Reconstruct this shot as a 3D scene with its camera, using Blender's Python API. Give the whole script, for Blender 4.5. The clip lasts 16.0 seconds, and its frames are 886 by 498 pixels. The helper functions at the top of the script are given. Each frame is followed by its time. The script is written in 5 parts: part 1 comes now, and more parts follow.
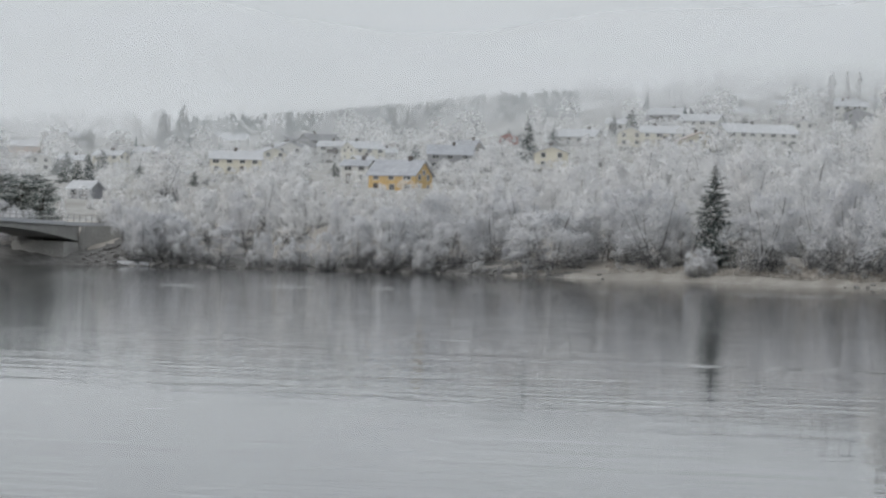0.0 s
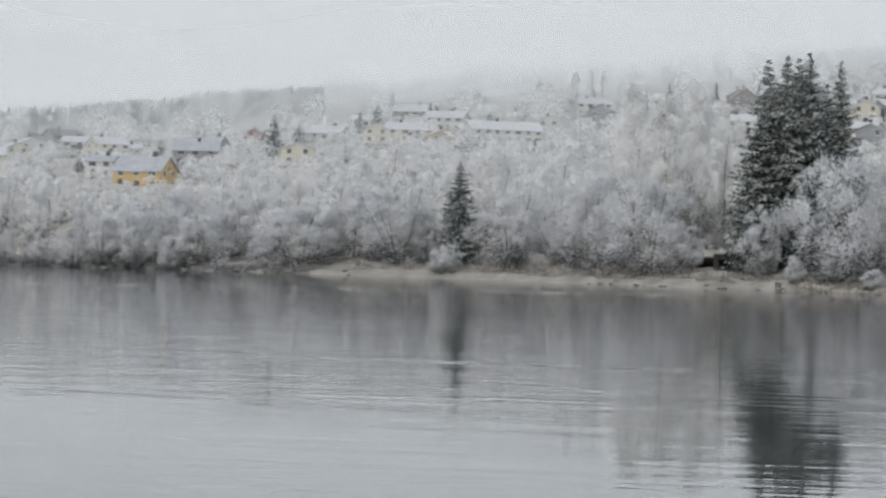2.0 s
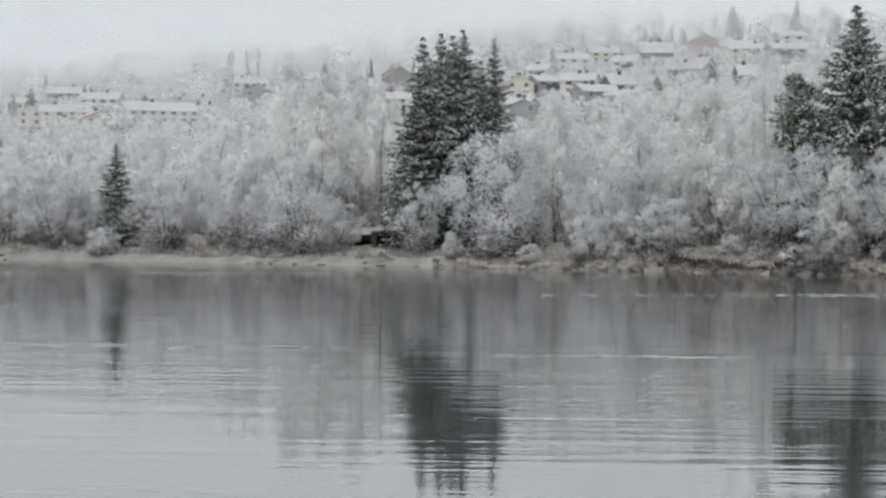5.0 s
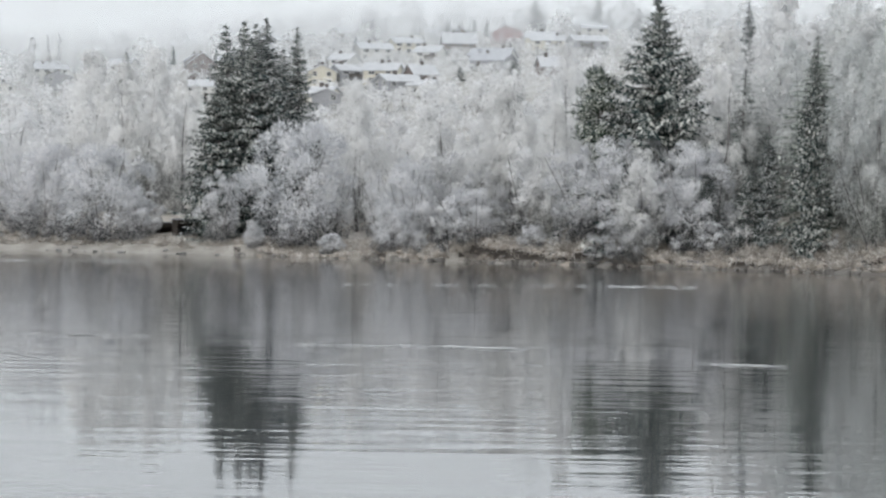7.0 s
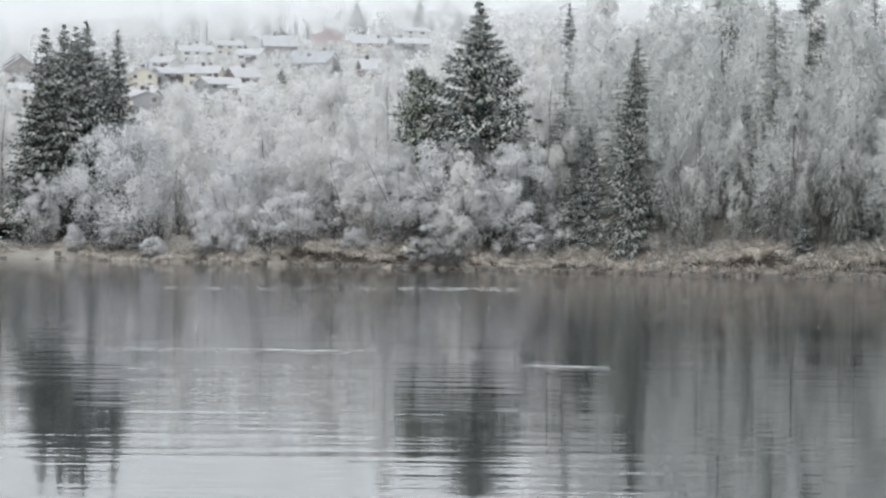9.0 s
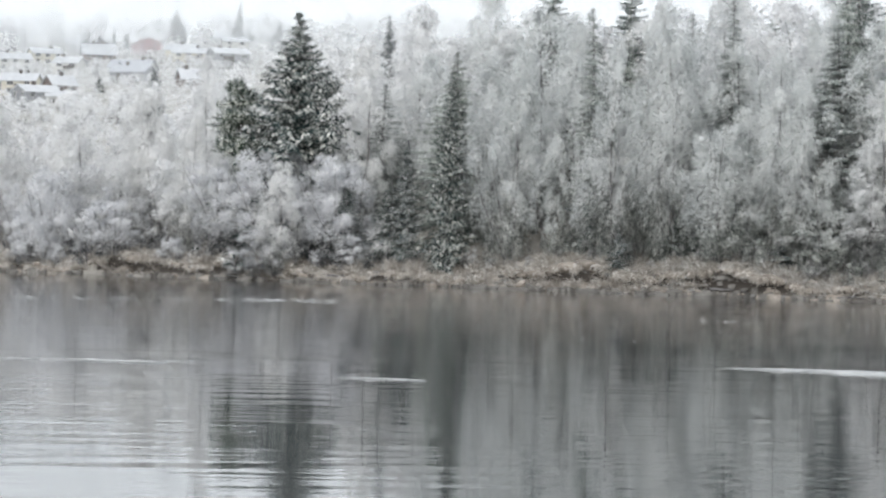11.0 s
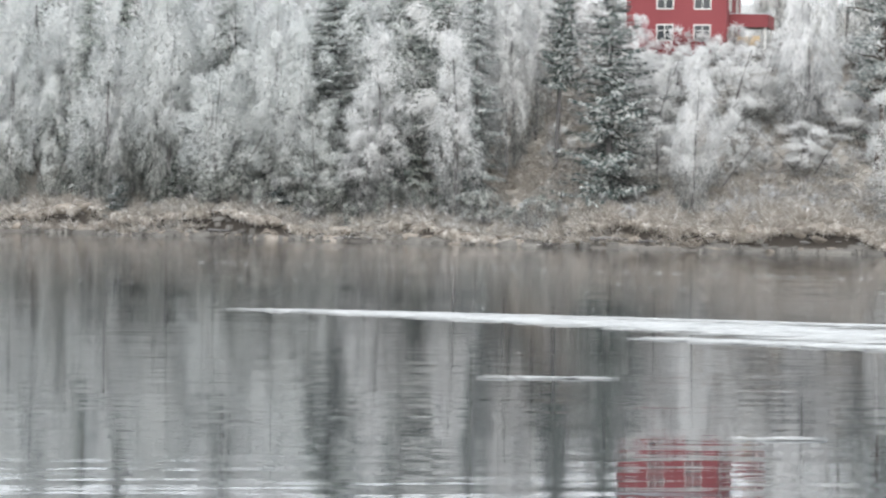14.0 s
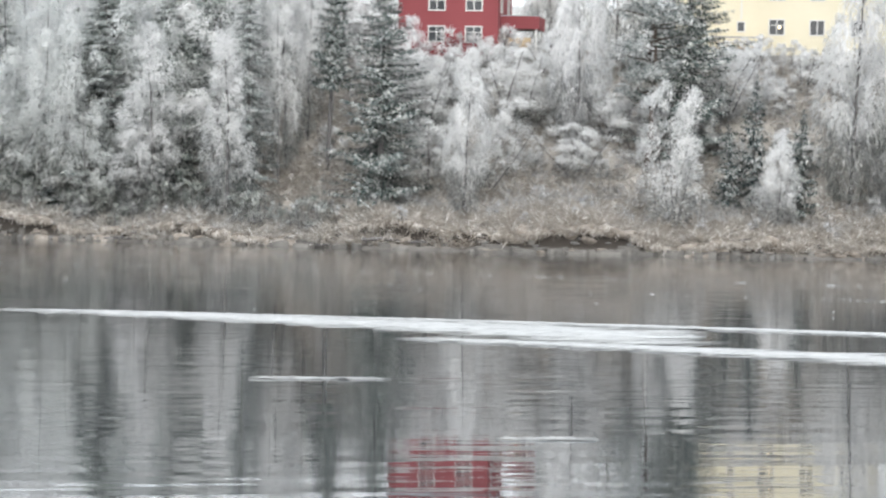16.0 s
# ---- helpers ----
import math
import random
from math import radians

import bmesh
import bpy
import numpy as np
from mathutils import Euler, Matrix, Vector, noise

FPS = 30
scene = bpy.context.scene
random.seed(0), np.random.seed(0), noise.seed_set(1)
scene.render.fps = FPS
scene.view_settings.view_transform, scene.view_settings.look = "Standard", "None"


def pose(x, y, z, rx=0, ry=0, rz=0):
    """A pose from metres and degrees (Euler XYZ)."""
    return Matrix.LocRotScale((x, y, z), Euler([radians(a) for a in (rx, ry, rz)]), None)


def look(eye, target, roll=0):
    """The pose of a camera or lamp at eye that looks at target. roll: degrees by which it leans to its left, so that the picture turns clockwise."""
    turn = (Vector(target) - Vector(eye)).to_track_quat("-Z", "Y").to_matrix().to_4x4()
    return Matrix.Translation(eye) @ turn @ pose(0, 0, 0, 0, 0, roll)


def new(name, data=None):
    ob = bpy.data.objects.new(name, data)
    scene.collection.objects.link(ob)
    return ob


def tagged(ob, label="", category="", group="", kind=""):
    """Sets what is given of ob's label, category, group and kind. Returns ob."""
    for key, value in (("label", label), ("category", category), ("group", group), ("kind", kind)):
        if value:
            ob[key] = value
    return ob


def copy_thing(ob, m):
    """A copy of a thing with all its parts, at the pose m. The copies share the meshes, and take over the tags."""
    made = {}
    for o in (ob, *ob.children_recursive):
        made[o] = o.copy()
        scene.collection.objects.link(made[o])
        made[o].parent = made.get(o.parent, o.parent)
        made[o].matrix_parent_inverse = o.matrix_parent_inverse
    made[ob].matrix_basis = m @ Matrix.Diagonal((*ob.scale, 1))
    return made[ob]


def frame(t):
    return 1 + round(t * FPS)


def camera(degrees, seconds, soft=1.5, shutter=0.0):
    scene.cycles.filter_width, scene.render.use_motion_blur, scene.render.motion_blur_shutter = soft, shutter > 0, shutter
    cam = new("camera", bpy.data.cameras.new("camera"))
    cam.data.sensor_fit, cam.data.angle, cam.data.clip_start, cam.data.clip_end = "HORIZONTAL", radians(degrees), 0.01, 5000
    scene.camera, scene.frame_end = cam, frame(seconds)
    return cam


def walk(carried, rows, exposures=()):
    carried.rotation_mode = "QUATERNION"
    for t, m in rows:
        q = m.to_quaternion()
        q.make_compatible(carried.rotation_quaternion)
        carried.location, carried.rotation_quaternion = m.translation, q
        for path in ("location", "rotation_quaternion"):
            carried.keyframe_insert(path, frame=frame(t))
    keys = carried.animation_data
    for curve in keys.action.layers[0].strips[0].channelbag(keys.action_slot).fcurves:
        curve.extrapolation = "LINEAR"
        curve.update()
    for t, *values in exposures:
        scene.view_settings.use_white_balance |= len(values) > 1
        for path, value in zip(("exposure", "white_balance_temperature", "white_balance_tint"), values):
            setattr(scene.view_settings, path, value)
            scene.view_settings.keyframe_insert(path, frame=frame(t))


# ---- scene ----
# ---- camera ----
EYE = 3.65            # height of the lens over the river
cam = camera(16.0, 16.0, soft=2.2, shutter=0.35)
ROWS = [
    (0.0, 89.902, -1.351, 17.009), (0.5, 90.106, -1.452, 16.356), (1.0, 89.989, -1.440, 15.350), (1.5, 89.844, -1.289, 13.876),
    (2.0, 89.944, -1.395, 12.387), (2.5, 90.014, -1.406, 11.350), (3.0, 89.957, -1.212, 10.405), (3.5, 89.758, -1.069, 9.554),
    (4.0, 89.740, -0.953, 8.530), (4.5, 89.713, -0.777, 7.729), (5.0, 89.662, -0.353, 6.177), (5.2, 89.633, -0.333, 5.823),
    (7.3, 89.510, -0.675, 2.087), (7.5, 89.537, -0.484, 1.786), (8.0, 89.782, -0.167, 0.943), (8.5, 89.858, -0.170, 0.198),
    (9.0, 89.596, -0.639, -0.662), (9.2, 89.666, -0.912, -1.047), (11.3, 89.898, -0.993, -4.731), (11.5, 89.909, -0.799, -5.336),
    (12.0, 89.447, -0.650, -7.247), (12.5, 89.041, -0.767, -9.525), (13.0, 88.877, -1.161, -10.816), (13.5, 88.904, -0.972, -11.932),
    (14.0, 88.983, -1.096, -13.087), (14.5, 88.999, -1.377, -14.337), (15.0, 88.930, -1.542, -15.182), (15.5, 88.990, -1.540, -16.204),
    (16.0, 89.078, -1.281, -17.235),
]
walk(cam, [(t, pose(0, 0, EYE, rx, ry, rz)) for t, rx, ry, rz in ROWS],
     exposures=[(0.0, 0.18), (2.0, 0.34), (3.5, 0.40), (5.0, 0.43), (7.5, 0.71), (9.0, 0.76), (11.5, 1.06), (12.3, 1.25), (13.0, 1.35), (16.0, 1.32)])

# ---- sky and light: a low, even winter overcast ----
world = bpy.data.worlds.new("overcast")
scene.world = world
world.use_nodes = True
wn, wl = world.node_tree.nodes, world.node_tree.links
sky = wn.new("ShaderNodeTexSky")
sky.sky_type, sky.sun_disc = "NISHITA", False
sky.sun_elevation, sky.sun_rotation = radians(16), radians(200)
sky.air_density, sky.dust_density = 1.0, 6.0
grey = wn.new("ShaderNodeHueSaturation")
grey.inputs["Saturation"].default_value = 0.25
grey.inputs["Value"].default_value = 0.10
wl.new(sky.outputs[0], grey.inputs["Color"])
cloud = wn.new("ShaderNodeMix")
cloud.data_type, cloud.inputs["Factor"].default_value = "RGBA", 0.88
wl.new(grey.outputs[0], cloud.inputs["A"])
cloud.inputs["B"].default_value = (0.70, 0.728, 0.76, 1)
wl.new(cloud.outputs["Result"], wn["Background"].inputs["Color"])
wn["Background"].inputs["Strength"].default_value = 0.95
sun = new("sun", bpy.data.lights.new("sun", "SUN"))
sun.data.energy, sun.data.angle, sun.data.color = 0.6, radians(50), (1.0, 0.97, 0.93)
sun.matrix_world = look((0, 0, 100), (60, 160, 0))


# ---- materials ----
def nodes_of(name):
    m = bpy.data.materials.new(name)
    m.use_nodes = True
    t = m.node_tree
    return m, t.nodes, t.links, t.nodes["Principled BSDF"]


def mixed(n, l, fac, a, b):
    """A colour mix; fac, a and b are sockets or plain values."""
    x = n.new("ShaderNodeMix")
    x.data_type = "RGBA"
    for key, v in (("Factor", fac), ("A", a), ("B", b)):
        if hasattr(v, "links"):
            l.new(v, x.inputs[key])
        else:
            x.inputs[key].default_value = v if key == "Factor" else (*v, 1)
    return x.outputs["Result"]


def noise_at(n, l, scale, detail=4, stretch=(1, 1, 1), space="Object"):
    c, m, t = n.new("ShaderNodeTexCoord"), n.new("ShaderNodeMapping"), n.new("ShaderNodeTexNoise")
    m.inputs["Scale"].default_value = stretch
    t.inputs["Scale"].default_value, t.inputs["Detail"].default_value = scale, detail
    l.new(c.outputs[space], m.inputs["Vector"])
    l.new(m.outputs[0], t.inputs["Vector"])
    return t.outputs["Fac"]


def spread(n, l, socket, lo, hi):
    r = n.new("ShaderNodeMapRange")
    r.inputs["From Min"].default_value, r.inputs["From Max"].default_value = lo, hi
    l.new(socket, r.inputs["Value"])
    return r.outputs[0]


def surface(name, a, b, scale=2.0, rough=0.85, bump=0.0, fine=None, stretch=(1, 1, 1), vary=0.0):
    """Two tones in broad patches, a fine grain over them, a slight relief, and a small change from piece to piece."""
    m, n, l, p = nodes_of(name)
    col = mixed(n, l, spread(n, l, noise_at(n, l, scale, 5, stretch), 0.35, 0.65), a, b)
    grain = noise_at(n, l, fine or scale * 9, 3, stretch)
    col = mixed(n, l, spread(n, l, grain, 0.3, 0.8), col, tuple(0.72 * (x + y) / 2 for x, y in zip(a, b)))
    if vary:
        o = n.new("ShaderNodeObjectInfo")
        h = n.new("ShaderNodeHueSaturation")
        r = n.new("ShaderNodeMapRange")
        r.inputs["To Min"].default_value, r.inputs["To Max"].default_value = 1 - vary, 1 + vary
        l.new(o.outputs["Random"], r.inputs["Value"])
        l.new(r.outputs[0], h.inputs["Value"])
        l.new(col, h.inputs["Color"])
        col = h.outputs["Color"]
    l.new(col, p.inputs["Base Color"])
    p.inputs["Roughness"].default_value = rough
    if bump:
        k = n.new("ShaderNodeBump")
        k.inputs["Strength"].default_value, k.inputs["Distance"].default_value = 0.8, bump
        l.new(grain, k.inputs["Height"])
        l.new(k.outputs[0], p.inputs["Normal"])
    return m


def foliage(name, tones, warm, rough=0.9, through_light=0.25):
    """Twigs or needles: each blade takes its own tone between three, each plant its own cast towards warm."""
    m, n, l, p = nodes_of(name)
    g, o, r = n.new("ShaderNodeNewGeometry"), n.new("ShaderNodeObjectInfo"), n.new("ShaderNodeValToRGB")
    for e, pos, c in zip((r.color_ramp.elements[0], r.color_ramp.elements[1], r.color_ramp.elements.new(0.5)), (0, 1, 0.5), (tones[0], tones[2], tones[1])):
        e.position, e.color = pos, (*c, 1)
    l.new(g.outputs["Random Per Island"], r.inputs["Fac"])
    tint = n.new("ShaderNodeMix")
    tint.data_type, tint.blend_type = "RGBA", "MULTIPLY"
    l.new(spread(n, l, o.outputs["Random"], 0.0, 1.0), tint.inputs["Factor"])
    l.new(r.outputs["Color"], tint.inputs["A"])
    tint.inputs["B"].default_value = (*warm, 1)
    l.new(tint.outputs["Result"], p.inputs["Base Color"])
    p.inputs["Roughness"].default_value = rough
    p.inputs["Specular IOR Level"].default_value = 0.0
    t, mx = n.new("ShaderNodeBsdfTranslucent"), n.new("ShaderNodeMixShader")
    l.new(tint.outputs["Result"], t.inputs["Color"])
    mx.inputs["Fac"].default_value = through_light
    l.new(p.outputs[0], mx.inputs[1])
    l.new(t.outputs[0], mx.inputs[2])
    l.new(mx.outputs[0], n["Material Output"].inputs["Surface"])
    return m


FROST = foliage("hoarfrost", ((0.82, 0.83, 0.845), (0.88, 0.89, 0.902), (0.93, 0.938, 0.945)), (0.98, 0.975, 0.972), through_light=0.42)
FROST_GREY = foliage("greyer frost on dense twigs", ((0.71, 0.725, 0.755), (0.78, 0.793, 0.82), (0.86, 0.87, 0.89)), (0.98, 0.975, 0.975), through_light=0.40)
FROST_SOFT = foliage("soft hoarfrost on fine drooping twigs", ((0.80, 0.807, 0.812), (0.855, 0.862, 0.866), (0.91, 0.915, 0.918)), (0.98, 0.978, 0.97), through_light=0.46)
RIMED_NEEDLE = foliage("rime-grey needles", ((0.13, 0.165, 0.16), (0.165, 0.20, 0.195), (0.21, 0.245, 0.24)), (0.98, 1.0, 0.95), through_light=0.15)
PALE_NEEDLE = foliage("needles thick with rime", ((0.20, 0.232, 0.225), (0.27, 0.302, 0.295), (0.36, 0.39, 0.385)), (0.97, 1.0, 0.94), through_light=0.3)
RIME_CRUST = foliage("crusts of rime on needles", ((0.38, 0.405, 0.405), (0.46, 0.48, 0.485), (0.56, 0.575, 0.585)), (0.97, 0.99, 0.95), through_light=0.3)
FROST_THIN = foliage("thin frost on twigs", ((0.54, 0.55, 0.565), (0.65, 0.66, 0.68), (0.76, 0.77, 0.79)), (0.97, 0.96, 0.945), through_light=0.38)
FROST_WOOD = foliage("grey-white frost on the twigs of the wood", ((0.72, 0.737, 0.742), (0.78, 0.796, 0.802), (0.84, 0.852, 0.858)), (0.96, 0.97, 0.955), through_light=0.5)
# as inner twigs of a crown these tones have shade painted in
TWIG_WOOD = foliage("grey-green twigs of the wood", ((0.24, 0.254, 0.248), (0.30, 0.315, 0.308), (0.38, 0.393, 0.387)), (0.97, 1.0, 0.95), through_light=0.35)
SHADED_TWIG = foliage("bare and shaded twigs", ((0.11, 0.115, 0.127), (0.19, 0.197, 0.212), (0.31, 0.318, 0.336)), (0.99, 0.985, 0.975))
SHADED_TWIG_PALE = foliage("lightly frosted and shaded twigs", ((0.27, 0.278, 0.282), (0.34, 0.348, 0.354), (0.42, 0.428, 0.434)), (0.98, 0.99, 0.95))
GREY_NEEDLE = foliage("greyed spruce needles", ((0.068, 0.096, 0.094), (0.092, 0.122, 0.12), (0.12, 0.15, 0.147)), (1.0, 1.0, 0.95), through_light=0.12)
NEEDLE = foliage("spruce needles", ((0.040, 0.062, 0.065), (0.054, 0.079, 0.083), (0.074, 0.101, 0.105)), (1.0, 1.0, 0.95), through_light=0.1)
NEEDLE_FROST = foliage("frosted needles", ((0.09, 0.118, 0.121), (0.12, 0.148, 0.152), (0.165, 0.193, 0.197)), (0.97, 0.98, 0.95), through_light=0.2)
PINE_NEEDLE = foliage("pine needles", ((0.045, 0.068, 0.054), (0.075, 0.10, 0.082), (0.12, 0.15, 0.125)), (0.97, 1.0, 0.9), through_light=0.1)
BARK = surface("grey bark", (0.11, 0.105, 0.105), (0.23, 0.225, 0.225), 3, 0.95, 0.01, stretch=(1, 1, 0.3), vary=0.25)
PINE_BARK = surface("red-brown pine bark", (0.075, 0.058, 0.048), (0.13, 0.105, 0.09), 4, 0.95, 0.01, stretch=(1, 1, 0.3))
TURF = surface("matted straw turf", (0.21, 0.182, 0.155), (0.43, 0.39, 0.345), 2.2, 0.95, 0.08, fine=14, vary=0.3)
GRASS = foliage("withered frosted grass", ((0.44, 0.41, 0.37), (0.56, 0.53, 0.488), (0.68, 0.655, 0.62)), (1.0, 0.975, 0.95), through_light=0.45)
SHELF = surface("flat grey-brown bank stone", (0.10, 0.094, 0.086), (0.22, 0.212, 0.197), 0.9, 0.8, 0.03, fine=7, vary=0.35)
GROUND = surface("frosted bank", (0.36, 0.332, 0.295), (0.54, 0.512, 0.472), 0.35, 0.95, 0.05, fine=3.0)
SAND = surface("pale frosted sand and straw", (0.25, 0.235, 0.21), (0.45, 0.435, 0.405), 0.3, 0.95, 0.05, fine=2.5)
HILL = surface("rimed meadow and gardens", (0.29, 0.28, 0.25), (0.53, 0.53, 0.53), 0.05, 0.95, 0.05, fine=1.2)
STONE = surface("grey river stone", (0.14, 0.138, 0.135), (0.32, 0.318, 0.312), 1.5, 0.85, 0.02, vary=0.3)
GRAVEL = surface("dark gravel and stones of the shore", (0.11, 0.108, 0.104), (0.25, 0.248, 0.242), 0.8, 0.9, 0.08, fine=5)
SNOW = surface("thin snow", (0.50, 0.52, 0.55), (0.64, 0.655, 0.68), 0.6, 0.8, 0.01)
SLATE = surface("grey roof under rime", (0.34, 0.36, 0.40), (0.50, 0.52, 0.56), 0.8, 0.7, 0.01)
DARK_ROOF = surface("dark roof tiles with rime", (0.12, 0.12, 0.13), (0.30, 0.31, 0.33), 0.8, 0.7, 0.01)
TILE_ROOF = surface("rimed clay tiles", (0.46, 0.38, 0.34), (0.66, 0.62, 0.60), 0.8, 0.8, 0.01)
CONCRETE = surface("weathered concrete", (0.30, 0.30, 0.29), (0.40, 0.40, 0.385), 0.4, 0.9, 0.01, fine=5)
DARK_WOOD = surface("dark stained wood", (0.05, 0.04, 0.035), (0.09, 0.075, 0.065), 2, 0.8, 0.005)
TIMBER = surface("pale bare timber", (0.50, 0.38, 0.24), (0.62, 0.50, 0.34), 2, 0.7, 0.004)
WHITE_TRIM = surface("white painted trim", (0.72, 0.72, 0.70), (0.80, 0.80, 0.78), 2, 0.6)
STEEL = surface("galvanised steel", (0.26, 0.27, 0.28), (0.36, 0.37, 0.38), 2, 0.5)
ICE = surface("thin drifting ice", (0.46, 0.482, 0.495), (0.62, 0.64, 0.65), 1.5, 0.45)
BRICK = surface("dark chimney brick", (0.07, 0.06, 0.058), (0.13, 0.11, 0.10), 3, 0.9)


def soil_and_shade_on_steps(m, soil):
    """Where the bank breaks off steeply the colour goes dark: bare soil, with the undercut's shade painted in."""
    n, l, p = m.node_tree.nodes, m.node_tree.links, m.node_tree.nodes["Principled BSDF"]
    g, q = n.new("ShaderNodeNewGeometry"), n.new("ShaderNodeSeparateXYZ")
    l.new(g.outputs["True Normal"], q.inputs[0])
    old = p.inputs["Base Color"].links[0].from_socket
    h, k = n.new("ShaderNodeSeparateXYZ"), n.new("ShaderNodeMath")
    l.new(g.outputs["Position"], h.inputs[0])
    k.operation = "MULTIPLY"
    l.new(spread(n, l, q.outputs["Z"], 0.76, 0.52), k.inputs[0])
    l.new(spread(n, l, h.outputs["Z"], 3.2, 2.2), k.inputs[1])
    bare = mixed(n, l, k.outputs[0], old, soil)      # the strip just over the water is a darker mud
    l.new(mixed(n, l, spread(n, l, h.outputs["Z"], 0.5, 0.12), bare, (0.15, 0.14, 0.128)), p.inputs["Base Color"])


soil_and_shade_on_steps(GROUND, (0.05, 0.043, 0.037))


def boards(name, a, b):
    """Painted horizontal weatherboards: a fine ridge every 15 cm."""
    m = surface(name, a, b, 0.25, 0.75, 0.0, fine=40, vary=0.05)
    n, l = m.node_tree.nodes, m.node_tree.links
    c, w, k = n.new("ShaderNodeTexCoord"), n.new("ShaderNodeTexWave"), n.new("ShaderNodeBump")
    w.bands_direction, w.wave_profile = "Z", "SAW"
    w.inputs["Scale"].default_value = 2.1
    k.inputs["Strength"].default_value, k.inputs["Distance"].default_value = 0.6, 0.02
    l.new(c.outputs["Object"], w.inputs["Vector"])
    l.new(w.outputs["Fac"], k.inputs["Height"])
    l.new(k.outputs[0], n["Principled BSDF"].inputs["Normal"])
    return m


WALLS = {
    "white": boards("white boards", (0.62, 0.62, 0.60), (0.72, 0.72, 0.70)),
    "cream": boards("cream boards", (0.63, 0.60, 0.50), (0.73, 0.70, 0.60)),
    "yellow": boards("ochre yellow boards", (0.56, 0.38, 0.15), (0.63, 0.45, 0.21)),
    "ochre": boards("orange-brown boards", (0.42, 0.24, 0.13), (0.50, 0.31, 0.18)),
    "grey": boards("grey boards", (0.27, 0.28, 0.30), (0.36, 0.37, 0.39)),
    "brown": boards("dark brown boards", (0.14, 0.11, 0.10), (0.21, 0.165, 0.15)),
    "rust": boards("rust red boards", (0.28, 0.08, 0.06), (0.34, 0.11, 0.08)),
    "red": boards("red boards", (0.245, 0.05, 0.058), (0.29, 0.065, 0.073)),
    "pale_yellow": boards("pale yellow boards", (0.73, 0.67, 0.50), (0.79, 0.74, 0.58)),
}
ROOFS = {"snow": SNOW, "slate": SLATE, "dark": DARK_ROOF, "tile": TILE_ROOF}

m, n, l, p = nodes_of("window glass")
p.inputs["Base Color"].default_value = (0.045, 0.05, 0.055, 1)
p.inputs["Roughness"].default_value = 0.06
GLASS = m
m, n, l, p = nodes_of("lit lamp behind a pane")
p.inputs["Emission Color"].default_value = (1.0, 0.72, 0.30, 1)
p.inputs["Emission Strength"].default_value = 2.0
LAMP = m

# river: dark water under a skin of small ripples that run along the stream
m, n, l, p = nodes_of("river water")
p.inputs["Base Color"].default_value = (0.020, 0.026, 0.030, 1)
p.inputs["IOR"].default_value = 1.33
calm = spread(n, l, noise_at(n, l, 0.03, 2, (0.5, 1.6, 1)), 0.38, 0.62)
ro = n.new("ShaderNodeMapRange")
ro.inputs["To Min"].default_value, ro.inputs["To Max"].default_value = 0.012, 0.035
l.new(calm, ro.inputs["Value"])
l.new(ro.outputs[0], p.inputs["Roughness"])
b1, b2, b3 = n.new("ShaderNodeBump"), n.new("ShaderNodeBump"), n.new("ShaderNodeBump")
for bmp, sc, st, dist in ((b1, 0.25, (0.3, 1.0, 1), 0.016), (b2, 0.85, (0.26, 1.0, 1), 0.023), (b3, 2.6, (0.30, 1.0, 1), 0.0022)):
    bmp.inputs["Distance"].default_value = dist
    l.new(noise_at(n, l, sc, 1.5, st), bmp.inputs["Height"])
l.new(calm, b2.inputs["Strength"])
place = n.new("ShaderNodeTexCoord")
axes = n.new("ShaderNodeSeparateXYZ")
l.new(place.outputs["Object"], axes.inputs[0])
breeze = n.new("ShaderNodeMapRange")      # a light breeze ruffles the reach by the bridge
for key, v in (("From Min", -95), ("From Max", -165), ("To Min", 0.0025), ("To Max", 0.035)):
    breeze.inputs[key].default_value = v
l.new(axes.outputs["X"], breeze.inputs["Value"])
ruffle, both = n.new("ShaderNodeMapRange"), n.new("ShaderNodeMath")      # and the far half gets more ripple, to blur its mirror image from the camera
for key, v in (("From Min", 80), ("From Max", 230), ("To Min", 0.0), ("To Max", 0.010)):
    ruffle.inputs[key].default_value = v
l.new(axes.outputs["Y"], ruffle.inputs["Value"])
l.new(breeze.outputs[0], both.inputs[0])
l.new(ruffle.outputs[0], both.inputs[1])
l.new(both.outputs[0], b3.inputs["Distance"])
l.new(b1.outputs[0], b2.inputs["Normal"])
l.new(b2.outputs[0], b3.inputs["Normal"])
l.new(b3.outputs[0], p.inputs["Normal"])
WATER = m


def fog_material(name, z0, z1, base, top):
    """Haze put on a sheet in place of fog: a white veil, thin low down and dense above, with slow wisps in it."""
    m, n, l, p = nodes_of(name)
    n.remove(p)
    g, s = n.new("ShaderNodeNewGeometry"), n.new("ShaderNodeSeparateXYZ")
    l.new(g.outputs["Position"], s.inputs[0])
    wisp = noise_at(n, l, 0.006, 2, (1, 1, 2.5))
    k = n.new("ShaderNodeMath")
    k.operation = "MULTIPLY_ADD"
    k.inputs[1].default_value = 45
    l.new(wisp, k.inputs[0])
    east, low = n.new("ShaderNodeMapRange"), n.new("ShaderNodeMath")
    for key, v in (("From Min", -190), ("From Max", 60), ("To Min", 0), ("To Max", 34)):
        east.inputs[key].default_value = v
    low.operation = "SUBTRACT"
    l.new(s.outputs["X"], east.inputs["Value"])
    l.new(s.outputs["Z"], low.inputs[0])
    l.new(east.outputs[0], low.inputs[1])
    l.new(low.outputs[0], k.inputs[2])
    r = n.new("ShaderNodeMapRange")
